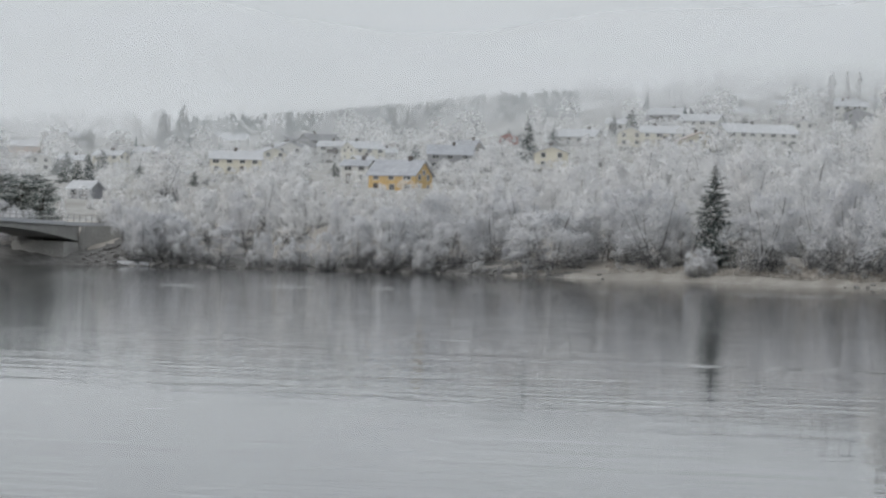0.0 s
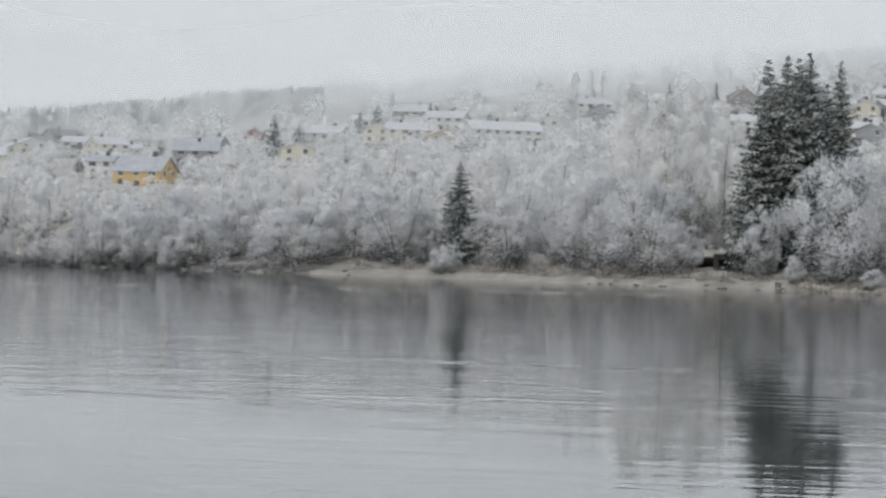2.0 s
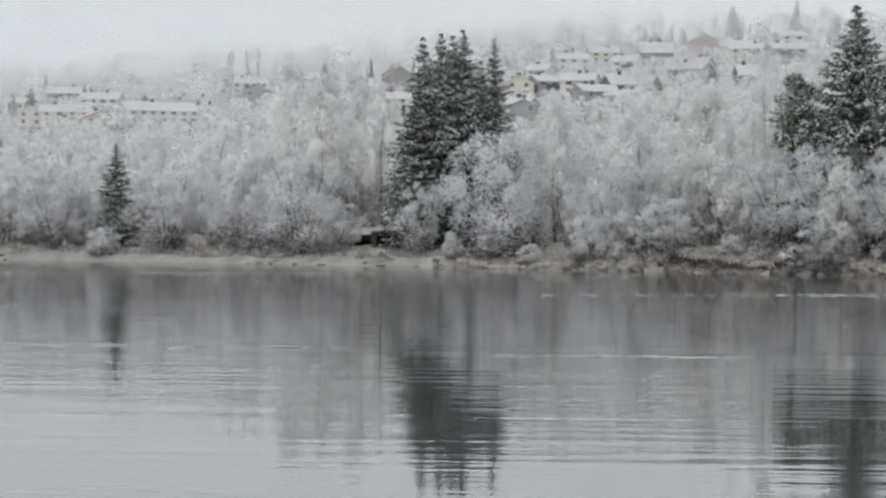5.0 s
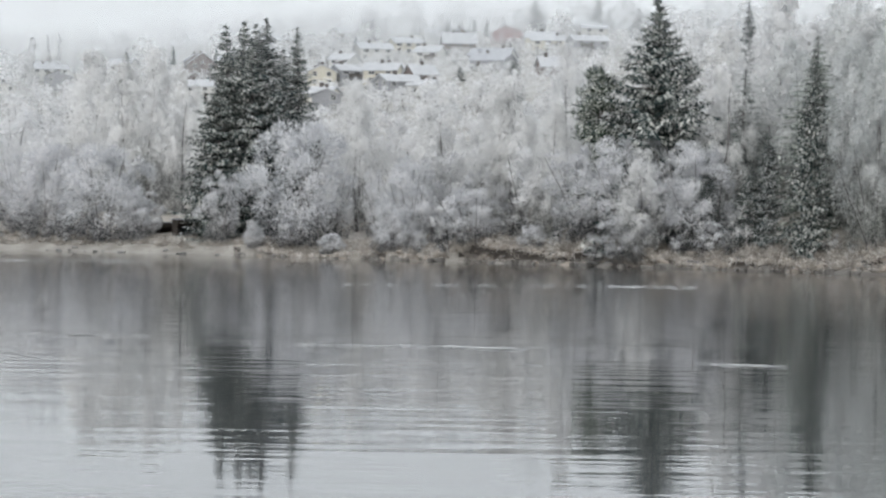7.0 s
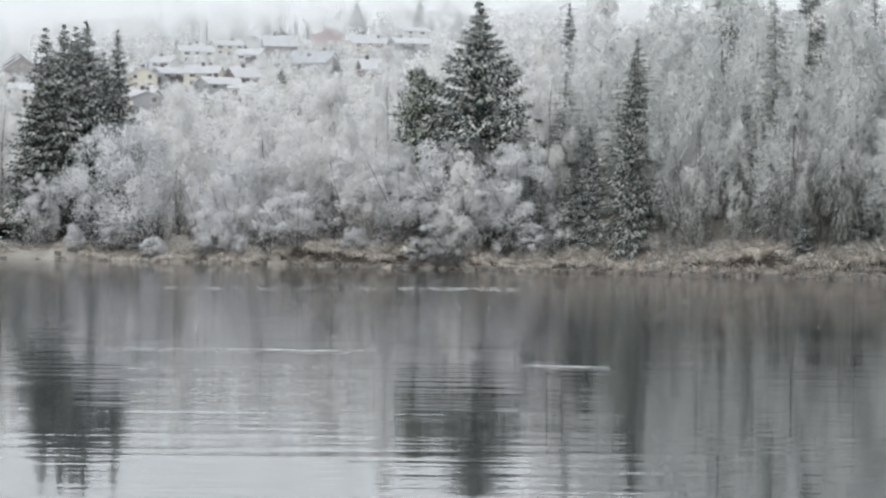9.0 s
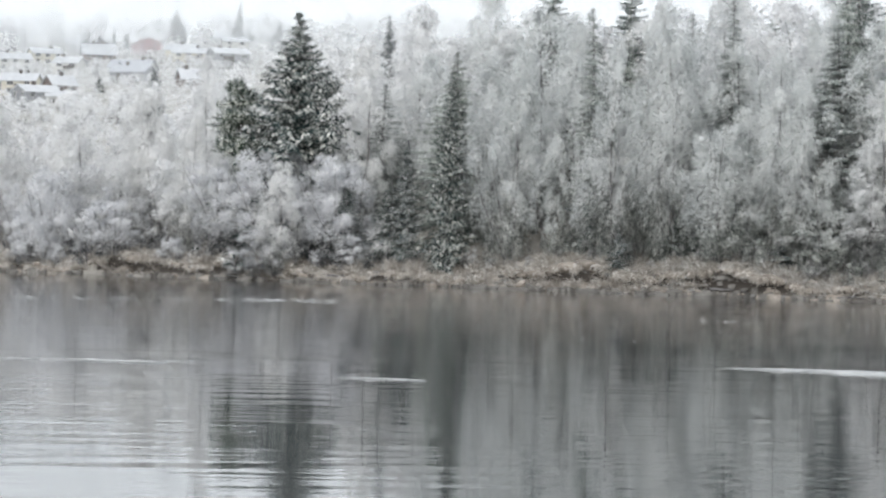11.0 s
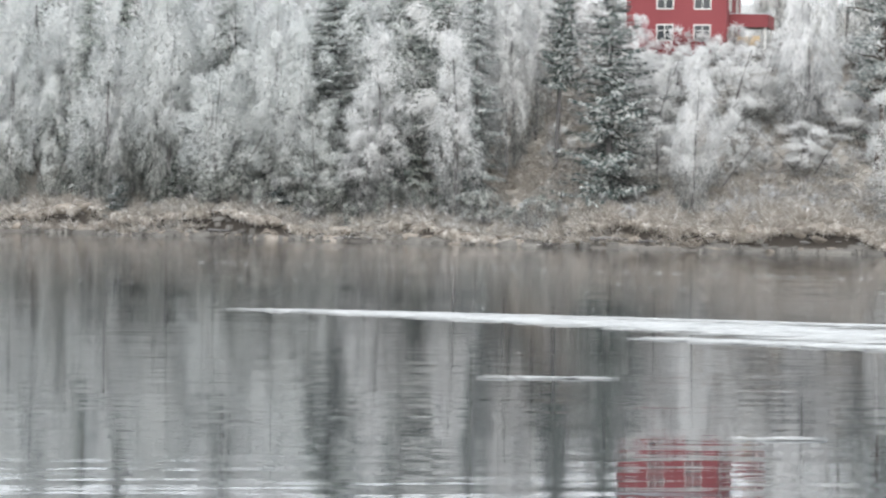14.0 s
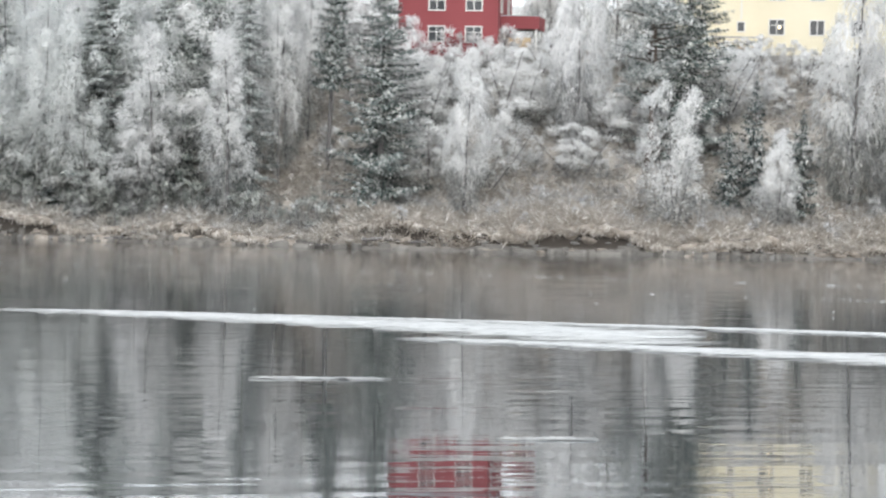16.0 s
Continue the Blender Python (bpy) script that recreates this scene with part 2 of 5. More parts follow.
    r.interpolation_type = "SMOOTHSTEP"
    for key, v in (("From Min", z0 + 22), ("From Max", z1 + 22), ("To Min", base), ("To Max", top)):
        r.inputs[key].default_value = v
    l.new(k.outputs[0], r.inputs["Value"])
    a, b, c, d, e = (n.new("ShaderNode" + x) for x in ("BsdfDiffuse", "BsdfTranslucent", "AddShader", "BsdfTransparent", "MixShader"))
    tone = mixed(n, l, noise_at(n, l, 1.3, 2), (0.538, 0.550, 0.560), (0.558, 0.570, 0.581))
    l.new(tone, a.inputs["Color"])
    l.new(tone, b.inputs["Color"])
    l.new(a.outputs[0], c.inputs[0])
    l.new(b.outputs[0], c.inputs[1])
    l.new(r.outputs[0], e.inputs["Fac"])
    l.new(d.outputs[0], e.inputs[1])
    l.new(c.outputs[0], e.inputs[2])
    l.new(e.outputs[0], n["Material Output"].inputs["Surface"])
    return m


# ---- building blocks ----
def mesh_of(name, verts, faces, material, normals=None):
    """A mesh from arrays of corners and of equal-sided faces; normals, one a corner, round the shading of a spray of twigs."""
    me = bpy.data.meshes.new(name)
    v, q = np.asarray(verts, np.float32), np.asarray(faces, np.int32)
    me.vertices.add(len(v))
    me.vertices.foreach_set("co", v.ravel())
    k = q.shape[1]
    me.loops.add(q.size)
    me.loops.foreach_set("vertex_index", q.ravel())
    me.polygons.add(len(q))
    me.polygons.foreach_set("loop_start", np.arange(0, q.size, k, dtype=np.int32))
    me.update(calc_edges=True)
    me.materials.append(material)
    if normals is not None:
        me.normals_split_custom_set_from_vertices(np.asarray(normals, np.float32).tolist())
    return me


def two_tone(name, a, b, material_a, material_b, parent):
    """One part out of two arrays of corners, faces and, for twigs, normals, each with its own material."""
    q = [np.concatenate([a[0], b[0]]), np.concatenate([a[1], b[1] + len(a[0])])]
    if len(a) > 2:
        q.append(np.concatenate([a[2], b[2]]))
    me = mesh_of(name, q[0], q[1], material_a, q[2] if len(q) > 2 else None)
    me.materials.append(material_b)
    me.polygons.foreach_set("material_index", np.repeat(np.array([0, 1], np.int32), [len(a[1]), len(b[1])]))
    ob = new(name, me)
    ob.parent = parent
    return tagged(ob, "")


def arr_part(name, verts, faces, material, parent, label="", normals=None):
    ob = new(name, mesh_of(name, verts, faces, material, normals))
    ob.parent = parent
    return tagged(ob, label)


def part(name, bm, material, parent=None, label=""):
    """Links a bmesh as one mesh object under a thing or a part."""
    me = bpy.data.meshes.new(name)
    bm.normal_update()
    bm.to_mesh(me)
    bm.free()
    me.materials.append(material)
    ob = new(name, me)
    ob.parent = parent
    return tagged(ob, label)


def box(bm, x0, x1, y0, y1, z0, z1):
    c = [bm.verts.new((x, y, z)) for x in (x0, x1) for y in (y0, y1) for z in (z0, z1)]
    for q in ((0, 1, 3, 2), (4, 6, 7, 5), (0, 4, 5, 1), (2, 3, 7, 6), (0, 2, 6, 4), (1, 5, 7, 3)):
        bm.faces.new([c[i] for i in q])
    return bm


def boxes(*dims):
    bm = bmesh.new()
    for q in dims:
        box(bm, *q)
    return bm


def prism(bm, outline, y0, y1):
    """An outline in x and z, drawn out along y."""
    a = [bm.verts.new((x, y0, z)) for x, z in outline]
    b = [bm.verts.new((x, y1, z)) for x, z in outline]
    bm.faces.new(a)
    bm.faces.new(b[::-1])
    for i in range(len(a)):
        j = (i + 1) % len(a)
        bm.faces.new((a[j], a[i], b[i], b[j]))
    return bm


def tubes(paths, radii, sides=5):
    """Tapered limbs: paths (n, k, 3), radii (n, k)."""
    paths, radii = np.asarray(paths, float), np.asarray(radii, float)
    n, k, _ = paths.shape
    d = np.gradient(paths, axis=1)
    d /= np.linalg.norm(d, axis=2, keepdims=True) + 1e-9
    ref = np.where(np.abs(d[..., 2:3]) > 0.9, np.array([1.0, 0, 0]), np.array([0, 0, 1.0]))
    u = np.cross(d, ref)
    u /= np.linalg.norm(u, axis=2, keepdims=True) + 1e-9
    w = np.cross(d, u)
    a = np.arange(sides) * 2 * np.pi / sides
    ring = u[:, :, None] * np.cos(a)[:, None] + w[:, :, None] * np.sin(a)[:, None]
    v = paths[:, :, None] + ring * radii[:, :, None, None]
    i = np.arange(n * k * sides).reshape(n, k, sides)
    f = np.stack([i[:, :-1], np.roll(i, -1, 2)[:, :-1], np.roll(i, -1, 2)[:, 1:], i[:, 1:]], -1)
    return v.reshape(-1, 3), f.reshape(-1, 4)


def unit(a):
    return a / (np.linalg.norm(a, axis=1, keepdims=True) + 1e-9)


def blades(rng, base, way, length, width, facing=None, soft=None):
    """Slim pointed blades, one at each base point, each turned at random round its own way or with its flat towards facing.
    soft: the normals of the spray that each blade belongs to."""
    n = len(base)
    way = unit(way)
    side = unit(np.cross(way, rng.normal(size=(n, 3)) if facing is None else facing))
    length, width = np.broadcast_to(length, n)[:, None], np.broadcast_to(width, n)[:, None]
    v = np.stack([base - side * width / 2, base + side * width / 2, base + way * length], 1).reshape(-1, 3)
    f = np.arange(3 * n).reshape(n, 3)
    return (v, f) if soft is None else (v, f, np.repeat(soft, 3, 0))


# ---- the lie of the land ----
SHORE_BEARING = np.arange(-26, 27, 2.0)
SHORE = np.array([382.7, 388.8, 390.5, 388.1, 382.2, 373.4, 362.4, 350.0, 336.8, 323.4, 310.1, 297.4, 285.3, 274.0, 263.8, 254.5, 246.2,
                  239.0, 232.8, 227.7, 223.6, 220.6, 218.7, 218.0, 218.6, 220.7, 224.3])
# height over the river by distance inland, at four bearings
SLOPES = (
    (-25, ((0, 0), (4, 0.7), (15, 3), (60, 5.5), (150, 9), (300, 13.5), (475, 19), (685, 28.4), (960, 45), (1300, 47), (2600, 48))),
    (-20.5, ((0, 0), (4, 0.7), (15, 2.8), (60, 5.5), (150, 9.6), (300, 15.3), (475, 22.3), (685, 33.7), (860, 45), (1300, 51), (2600, 54))),
    (-16.5, ((0, 0), (4, 0.75), (15, 2.6), (60, 5.5), (150, 10.2), (300, 17), (475, 25.2), (685, 38.4), (960, 58.8), (1300, 68), (2600, 80))),
    (-4, ((0, 0), (5, 0.8), (20, 2.3), (60, 5.5), (150, 12), (320, 23.5), (490, 35.4), (750, 59), (1020, 83), (1615, 115), (2600, 140))),
    (7, ((0, 0), (3, 0.8), (8, 1.9), (30, 9), (60, 14), (150, 22), (520, 50), (750, 66), (1020, 86), (1615, 115), (2600, 140))),
    (15, ((0, 0), (3, 0.8), (8, 2.3), (14, 6), (25, 14.4), (60, 14.9), (150, 19), (600, 52), (1020, 80), (1615, 115), (2600, 140))),
)


def shore(bearing):
    return np.interp(bearing, SHORE_BEARING, SHORE)


def relief(bearing, dist):
    """Height of the ground at bearings and distances (arrays) from the viewpoint."""
    b, d = np.broadcast_arrays(np.asarray(bearing, float), np.asarray(dist, float))
    s = d - shore(b)
    zs = np.stack([np.interp(s, *np.array(q).T) for _, q in SLOPES])
    at_b = np.array([a for a, _ in SLOPES])
    z = np.zeros_like(s)
    k = np.clip(np.searchsorted(at_b, b) - 1, 0, len(at_b) - 2)
    f = np.clip((b - at_b[k]) / (at_b[k + 1] - at_b[k]), 0, 1)
    z = np.take_along_axis(zs, k[None], 0)[0] * (1 - f) + np.take_along_axis(zs, k[None] + 1, 0)[0] * f
    x, y = d * np.sin(np.radians(b)), d * np.cos(np.radians(b))
    lumps = 0.5 * np.sin(x * 0.71 + 1.3 * np.sin(y * 0.43)) * np.sin(y * 0.83 + 0.9 * np.sin(x * 0.37)) + 0.3 * np.sin(x * 1.9 + y * 1.1) * np.sin(y * 2.3 - x * 0.6)
    z = z + lumps * np.clip(s / 6, 0, 1) * np.clip(0.25 + s / 60, 0, 0.7)
    step = 1.3 + 2.6 * np.exp(-((b + 8.5) / 2.2) ** 2) + 0.85 * np.sin(x * 0.31 + 1.7 * np.sin(x * 0.13))
    lip = np.clip((b + 8) / 5, 0.2, 1) * np.clip(0.75 + 0.45 * np.sin(x * 0.17 + 2) + 0.4 * np.sin(x * 0.53), 0.12, 2)
    z = z + np.clip((s - step) / 0.25, 0, 1) * lip * np.clip(1.6 - s / 7, 0, 1) - 0.2 * np.clip(1 - s / step, 0, 1) * np.clip(s, 0, 1)
    clods = np.sin(x * 2.1 + 1.4 * np.sin(y * 1.3 + 0.5)) * np.sin(y * 2.6 + 1.1 * np.sin(x * 1.7)) + 0.6 * np.sin(x * 3.3 - y * 2.2) * np.sin(x * 0.8 + y * 1.9)
    z = z + 0.24 * clods * np.exp(-((s - 2.6) / 2.0) ** 2) * np.clip((b + 8) / 5, 0.25, 1)
    z = z + 1.5 * np.exp(-((b + 22.7) / 0.55) ** 2) * np.clip(s / 4.5, 0, 1) * np.clip(1.8 - s / 12, 0, 1)
    edge = 0.22 * np.sin(x * 0.7 + 2 * np.sin(x * 0.23)) * np.clip((b + 2) / 5, 0.2, 1)
    bed = np.maximum(-2.5, 0.35 * s)
    near = np.clip((14 - d) * 0.5, -3, 2.0)
    back = np.where(np.abs(b) > 95, 2.0 + np.clip(d - 20, 0, 400) * 0.03, -3)
    return np.where(s > 0, np.maximum(z + edge * np.exp(-s / 4) * np.clip(s, 0, 1), 0.02 * s), np.maximum(np.maximum(bed, near), back))


def spot(bearing, dist):
    r = radians(bearing)
    return dist * math.sin(r), dist * math.cos(r), float(relief(bearing, dist))


bear = np.concatenate([np.arange(-180, -30, 6), np.arange(-30, -12, 0.16), np.arange(-12, 27, 0.12), np.arange(27, 30, 0.5), np.arange(30, 181, 6)])
inl = np.concatenate([np.arange(-3, 0, 0.5), np.arange(0, 5, 0.2), np.arange(5, 10, 0.4), np.arange(10, 34, 1.0), np.arange(34, 64, 3), np.arange(64, 200, 9), np.arange(200, 1000, 28), np.arange(1000, 2800, 110)])
out = np.concatenate([[0.0], np.arange(3, 24, 3), [40, 80, 130, 180]])
BB = np.repeat(bear[:, None], len(out) + len(inl), 1)
DD = np.concatenate([np.repeat(out[None], len(bear), 0), shore(bear)[:, None] + inl[None]], 1)
ZZ = relief(BB, DD)
grid = np.stack([DD * np.sin(np.radians(BB)), DD * np.cos(np.radians(BB)), ZZ], -1)
ids = np.arange(BB.size).reshape(BB.shape)
quads = np.stack([ids[:-1, :-1], ids[:-1, 1:], ids[1:, 1:], ids[1:, :-1]], -1).reshape(-1, 4)
ground = new("ground", mesh_of("ground", grid.reshape(-1, 3), quads, GROUND))
ground.data.polygons.foreach_set("use_smooth", np.ones(len(quads), bool))
inland = (DD - shore(BB))[:-1, :-1].ravel() > 62
ground.data.materials.append(HILL)
ground.data.materials.append(SAND)
ground.data.materials.append(GRAVEL)
reach = np.where(BB < -6.4, 7 + 2 * np.sin(BB * 5), 1.5 + 1.6 * np.sin(BB * 7 + np.sin(BB * 17)) - 0.2 * (BB + 6.4)) * np.clip((-1.0 - BB) / 1.5, 0, 1)
beach = (((DD - shore(BB)) < reach) & (DD > 200) & (BB > -15.5 - np.sin(DD)))[:-1, :-1].ravel()
rocky = (((DD - shore(BB)) < 9 + 2 * np.sin(BB * 6)) & (DD > 200) & (BB <= -15.5 - np.sin(DD)) & (BB > -40))[:-1, :-1].ravel()
ground.data.polygons.foreach_set("material_index", inland.astype(np.int32) + 2 * beach + 3 * rocky)
tagged(ground, "frost-covered river bank and hillside with withered grass", "ground", kind="structure")

bm = bmesh.new()
bm.faces.new([bm.verts.new(q) for q in ((-1500, -300, 0), (1500, -300, 0), (1500, 900, 0), (-1500, 900, 0))])
water = part("water", bm, WATER)
tagged(water, "calm dark grey river with small ripples and mirrored trees", "river", kind="structure")


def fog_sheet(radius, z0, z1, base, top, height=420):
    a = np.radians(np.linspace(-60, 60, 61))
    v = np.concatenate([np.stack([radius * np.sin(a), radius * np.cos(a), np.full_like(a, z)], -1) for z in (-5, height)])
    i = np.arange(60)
    ob = new("backdrop", mesh_of("fog", v, np.stack([i, i + 1, i + 62, i + 61], -1), fog_material("fog sheet haze", z0, z1, base, top)))
    tagged(ob, "curved translucent sheet standing in for low fog over the hillside", "fog", kind="structure")


# curved sheets centred on the camera stand in for the depth of the fog
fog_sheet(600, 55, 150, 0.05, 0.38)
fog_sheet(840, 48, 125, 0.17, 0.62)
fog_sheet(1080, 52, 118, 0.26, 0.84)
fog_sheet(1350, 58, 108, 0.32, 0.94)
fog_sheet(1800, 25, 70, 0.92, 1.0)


# ---- trees ----
def wobble(rng, a, b, k, amount):
    """Paths from points a to points b (n, 3) in k steps, bent a little."""
    t = np.linspace(0, 1, k)[None, :, None]
    bend = rng.normal(size=(len(a), 1, 3)) * amount
    return a[:, None] * (1 - t) + b[:, None] * t + bend * np.sin(np.pi * t) + rng.normal(size=(len(a), k, 3)) * amount * 0.25 * t * (1 - t) * 4


def leafless(rng, height, radius, crown_base, shape, stems, lobes, lobe, subs, twigs, droop, twig, thick, dark=0.0, hang=1.0, limbs=40):
    """A hoarfrosted broadleaf tree: stems, limbs out to the lobes of the crown, each lobe a cluster of rounded sprays
    of fine twigs, white above and outside, barer and painted darker for shade below and inside. Returns the arrays of
    stems and limbs, of frosted twigs and of darker ones."""
    lean = rng.normal(size=(stems, 2)) * (0.03 if stems == 1 else 0.20)
    foot = rng.normal(size=(stems, 2)) * (0 if stems == 1 else 0.35)
    tops = np.stack([foot[:, 0] + lean[:, 0] * height, foot[:, 1] + lean[:, 1] * height, height * rng.uniform(0.78, 0.94, stems)], -1)
    feet = np.stack([foot[:, 0], foot[:, 1], np.full(stems, -0.4)], -1)
    r0 = 0.011 * height / math.sqrt(stems) + 0.03
    trunk = tubes(wobble(rng, feet, tops, 6, 0.02 * height), np.linspace(r0, 0.02, 6)[None].repeat(stems, 0), 5 if stems < 3 else 4)
    # the lobes lie round the crown, closest where it is widest
    grid_ = np.linspace(0, 1, 65)
    share = np.cumsum(shape(grid_) + 0.12)
    k = np.arange(lobes)
    t = np.interp((k + rng.uniform(0, 1, lobes)) / lobes, share / share[-1], grid_)
    ang = k * 2.39996 + rng.normal(size=lobes) * 0.35
    uneven = 1 + 0.16 * np.sin(2 * ang + rng.uniform(0, 6)) * np.sin(4 * t + rng.uniform(0, 6)) + rng.normal(size=lobes) * 0.09
    size = lobe * rng.uniform(0.65, 1.25, lobes) * (0.6 + 0.4 * np.clip(shape(t), 0, 1))
    r = np.maximum(radius * shape(t) * uneven - 0.8 * size, 0) * rng.uniform(0.45, 1, lobes) ** 0.4
    z = np.minimum(height * (crown_base + (1 - crown_base) * t), height - 0.9 * size * hang)
    z = np.maximum(z, 0.75 * size)
    st = k % stems
    axis = feet[st] + (tops[st] - feet[st]) * (z / height)[:, None]
    mid = np.stack([axis[:, 0] * 0.6 + r * np.cos(ang), axis[:, 1] * 0.6 + r * np.sin(ang), z], -1)
    low = np.clip(z / height - 0.5 * r / height - 0.06, 0.04, 1)
    root = feet[st] + (tops[st] - feet[st]) * low[:, None]
    limb = wobble(rng, root, mid, 4, 0.02 * height)[:limbs]
    limb = tubes(limb, np.linspace(0.34 * r0, 0.012, 4)[None].repeat(len(limb), 0), 3)
    # sprays on each lobe, twigs on each spray
    high = np.array([1, 1, hang])
    heart = np.array([0, 0, height * (crown_base + 0.42 * (1 - crown_base))])
    wide = np.array([radius, radius, 0.55 * height])
    own = np.repeat(k, subs)
    turn = unit(rng.normal(size=(lobes * subs, 3)) + 0.75 * unit((mid - heart) / wide)[own] + np.array([0, 0, 0.3]))
    spray = mid[own] + turn * (0.62 * size[own])[:, None] * high
    who = np.repeat(np.arange(lobes * subs), twigs)
    n = len(who)
    q = unit(rng.normal(size=(n, 3)) + 0.5 * turn[who])
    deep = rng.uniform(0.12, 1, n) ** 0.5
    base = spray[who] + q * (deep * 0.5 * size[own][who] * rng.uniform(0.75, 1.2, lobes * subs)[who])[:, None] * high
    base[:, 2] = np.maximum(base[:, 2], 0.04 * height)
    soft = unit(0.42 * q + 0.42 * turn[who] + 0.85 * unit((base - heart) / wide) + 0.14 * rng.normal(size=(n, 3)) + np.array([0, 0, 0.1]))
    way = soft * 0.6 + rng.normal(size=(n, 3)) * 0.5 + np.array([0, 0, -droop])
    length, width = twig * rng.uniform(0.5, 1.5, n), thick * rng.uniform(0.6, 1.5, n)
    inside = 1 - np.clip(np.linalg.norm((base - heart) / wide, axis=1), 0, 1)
    # undersides, insides and feet get the darker twigs, which paints in their shade
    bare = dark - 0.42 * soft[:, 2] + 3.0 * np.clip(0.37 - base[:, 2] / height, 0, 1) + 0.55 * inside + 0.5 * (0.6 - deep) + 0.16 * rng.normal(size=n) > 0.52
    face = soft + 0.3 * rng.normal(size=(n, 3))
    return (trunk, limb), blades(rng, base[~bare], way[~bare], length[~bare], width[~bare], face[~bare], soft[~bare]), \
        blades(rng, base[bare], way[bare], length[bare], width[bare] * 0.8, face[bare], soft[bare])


def oval(t):
    return np.sin(np.pi * np.clip(0.12 + 0.86 * t, 0, 1)) ** 0.7 * (1.0 - 0.35 * t)


def column(t):
    return np.clip(1.25 - t, 0, 1) ** 0.6 * np.clip(0.3 + 3 * t, 0, 1)


def dome(t):
    return np.sqrt(np.clip(1 - t ** 2.2, 0, 1)) * np.clip(0.62 + 1.2 * t, 0, 1)


def conifer(rng, height, radius, whorls, per, fringe, bare=0.03, droop=0.35, needle=0.34, rime=0.3, ragged=0.22, taper=0.68):
    """A spruce: a straight stem and whorls of sagging boughs, each hung with sprigs, the outer ones rimed on top."""
    trunk = wobble(rng, np.array([[0, 0, -0.4]]), np.array([[0, 0, height]]), 8, 0.004 * height)
    wv, wf = tubes(trunk, np.linspace(0.012 * height + 0.04, 0.015, 8)[None], 6)
    n = whorls * per
    t = np.repeat(np.linspace(bare, 0.985, whorls), per) + rng.normal(size=n) * 0.25 / whorls
    t = np.clip(t, bare, 0.99)
    ang = rng.uniform(0, 2 * np.pi, n)
    ln = radius * np.clip(1.0 - t, 0.004, 1) ** taper * np.clip(1.9 * (1 - t) + 0.5, 0, 1) * np.clip(0.7 + 3 * t, 0, 1) * (1 + rng.normal(size=n) * ragged * np.clip(2.5 * (1 - t), 0.2, 1)) + 0.06
    root = np.stack([0 * t, 0 * t, t * height], -1)
    flat = np.stack([np.cos(ang), np.sin(ang), 0 * ang], -1)
    tip = root + flat * ln[:, None]
    tip[:, 2] += ln * (0.55 * t - droop)
    k = 5
    u = np.linspace(0, 1, k)[None, :, None]
    path = root[:, None] * (1 - u) + tip[:, None] * u
    path[..., 2] -= 0.18 * ln[:, None] * np.sin(np.pi * u[..., 0]) * (1 - t)[:, None]
    path = path[::2]
    lv, lf = tubes(path, (np.linspace(1, 0.15, k)[None] * (0.012 * ln + 0.012)[::2, None]), 3)
    wood = (np.concatenate([wv, lv]), np.concatenate([wf, lf + len(wv)]))
    who = np.repeat(np.arange(n), fringe)
    m = len(who)
    v = rng.uniform(0.12, 1.04, m)
    base = root[who] * (1 - v[:, None]) + tip[who] * v[:, None]
    base[:, 2] -= 0.18 * ln[who] * np.sin(np.pi * np.clip(v, 0, 1)) * (1 - t[who])
    side = rng.choice([-1, 1], m)[:, None]
    across = np.stack([-flat[who, 1], flat[who, 0], 0 * v], -1) * side
    spread_ = rng.uniform(0, 0.24, m)
    base += across * (spread_ * ln[who] * (1.1 - v))[:, None]
    base[:, 2] -= 0.9 * spread_ * ln[who] * (1.1 - v)
    way = flat[who] * 0.55 + across * 0.55 + rng.normal(size=(m, 3)) * 0.3 + np.array([0, 0, -0.85])
    scale = np.clip(ln[who] / radius, 0.10, 1) ** 0.6
    length, width = needle * rng.uniform(0.6, 1.5, m) * scale * 1.7, needle * 0.62 * rng.uniform(0.6, 1.4, m) * scale
    soft = unit(flat[who] * (0.35 + 0.5 * v[:, None]) + across * 0.35 * spread_[:, None] * 4 + np.array([0, 0, 0.55]) + rng.normal(size=(m, 3)) * 0.18)
    # rime gathers along the back of a bough and at its tip, on some boughs more than on others
    load = rime * (0.2 + 1.6 * rng.uniform(0, 1, n) ** 1.5)
    top = rng.uniform(0, 1, m) < load[who] * (0.25 + 0.9 * v) * np.where(spread_ < 0.1, 1.6, 0.55)
    up = base[top] + np.array([0, 0, 0.05])
    face = soft + 0.3 * rng.normal(size=(m, 3))
    return wood, blades(rng, base[~top], way[~top], length[~top], width[~top], face[~top], soft[~top]), \
        blades(rng, up, way[top] * np.array([1, 1, 0.4]), length[top] * 0.8, width[top] * 0.7, face[top], soft[top])


def pine_form(rng, height, radius, clumps=70, per=110, low=0.42):
    """A pine: a slightly bent stem, limbs, and flat cushions of needles, rimed on top."""
    trunk = wobble(rng, np.array([[0, 0, -0.4]]), np.array([[0.3, 0.1, height * 0.96]]), 9, 0.012 * height)
    wv, wf = tubes(trunk, np.linspace(0.016 * height + 0.04, 0.03, 9)[None], 7)
    t = low + (1 - low) * rng.uniform(0, 1, clumps) ** 0.9
    ang = rng.uniform(0, 2 * np.pi, clumps)
    r = radius * np.clip(np.sin(np.pi * (0.12 + 0.84 * (t - low) / (1 - low))), 0.15, 1) ** 0.6 * rng.uniform(0.35, 1, clumps)
    tip = np.stack([r * np.cos(ang), r * np.sin(ang), t * height], -1)
    root = np.stack([0 * t, 0 * t, (t - 0.03) * height], -1)
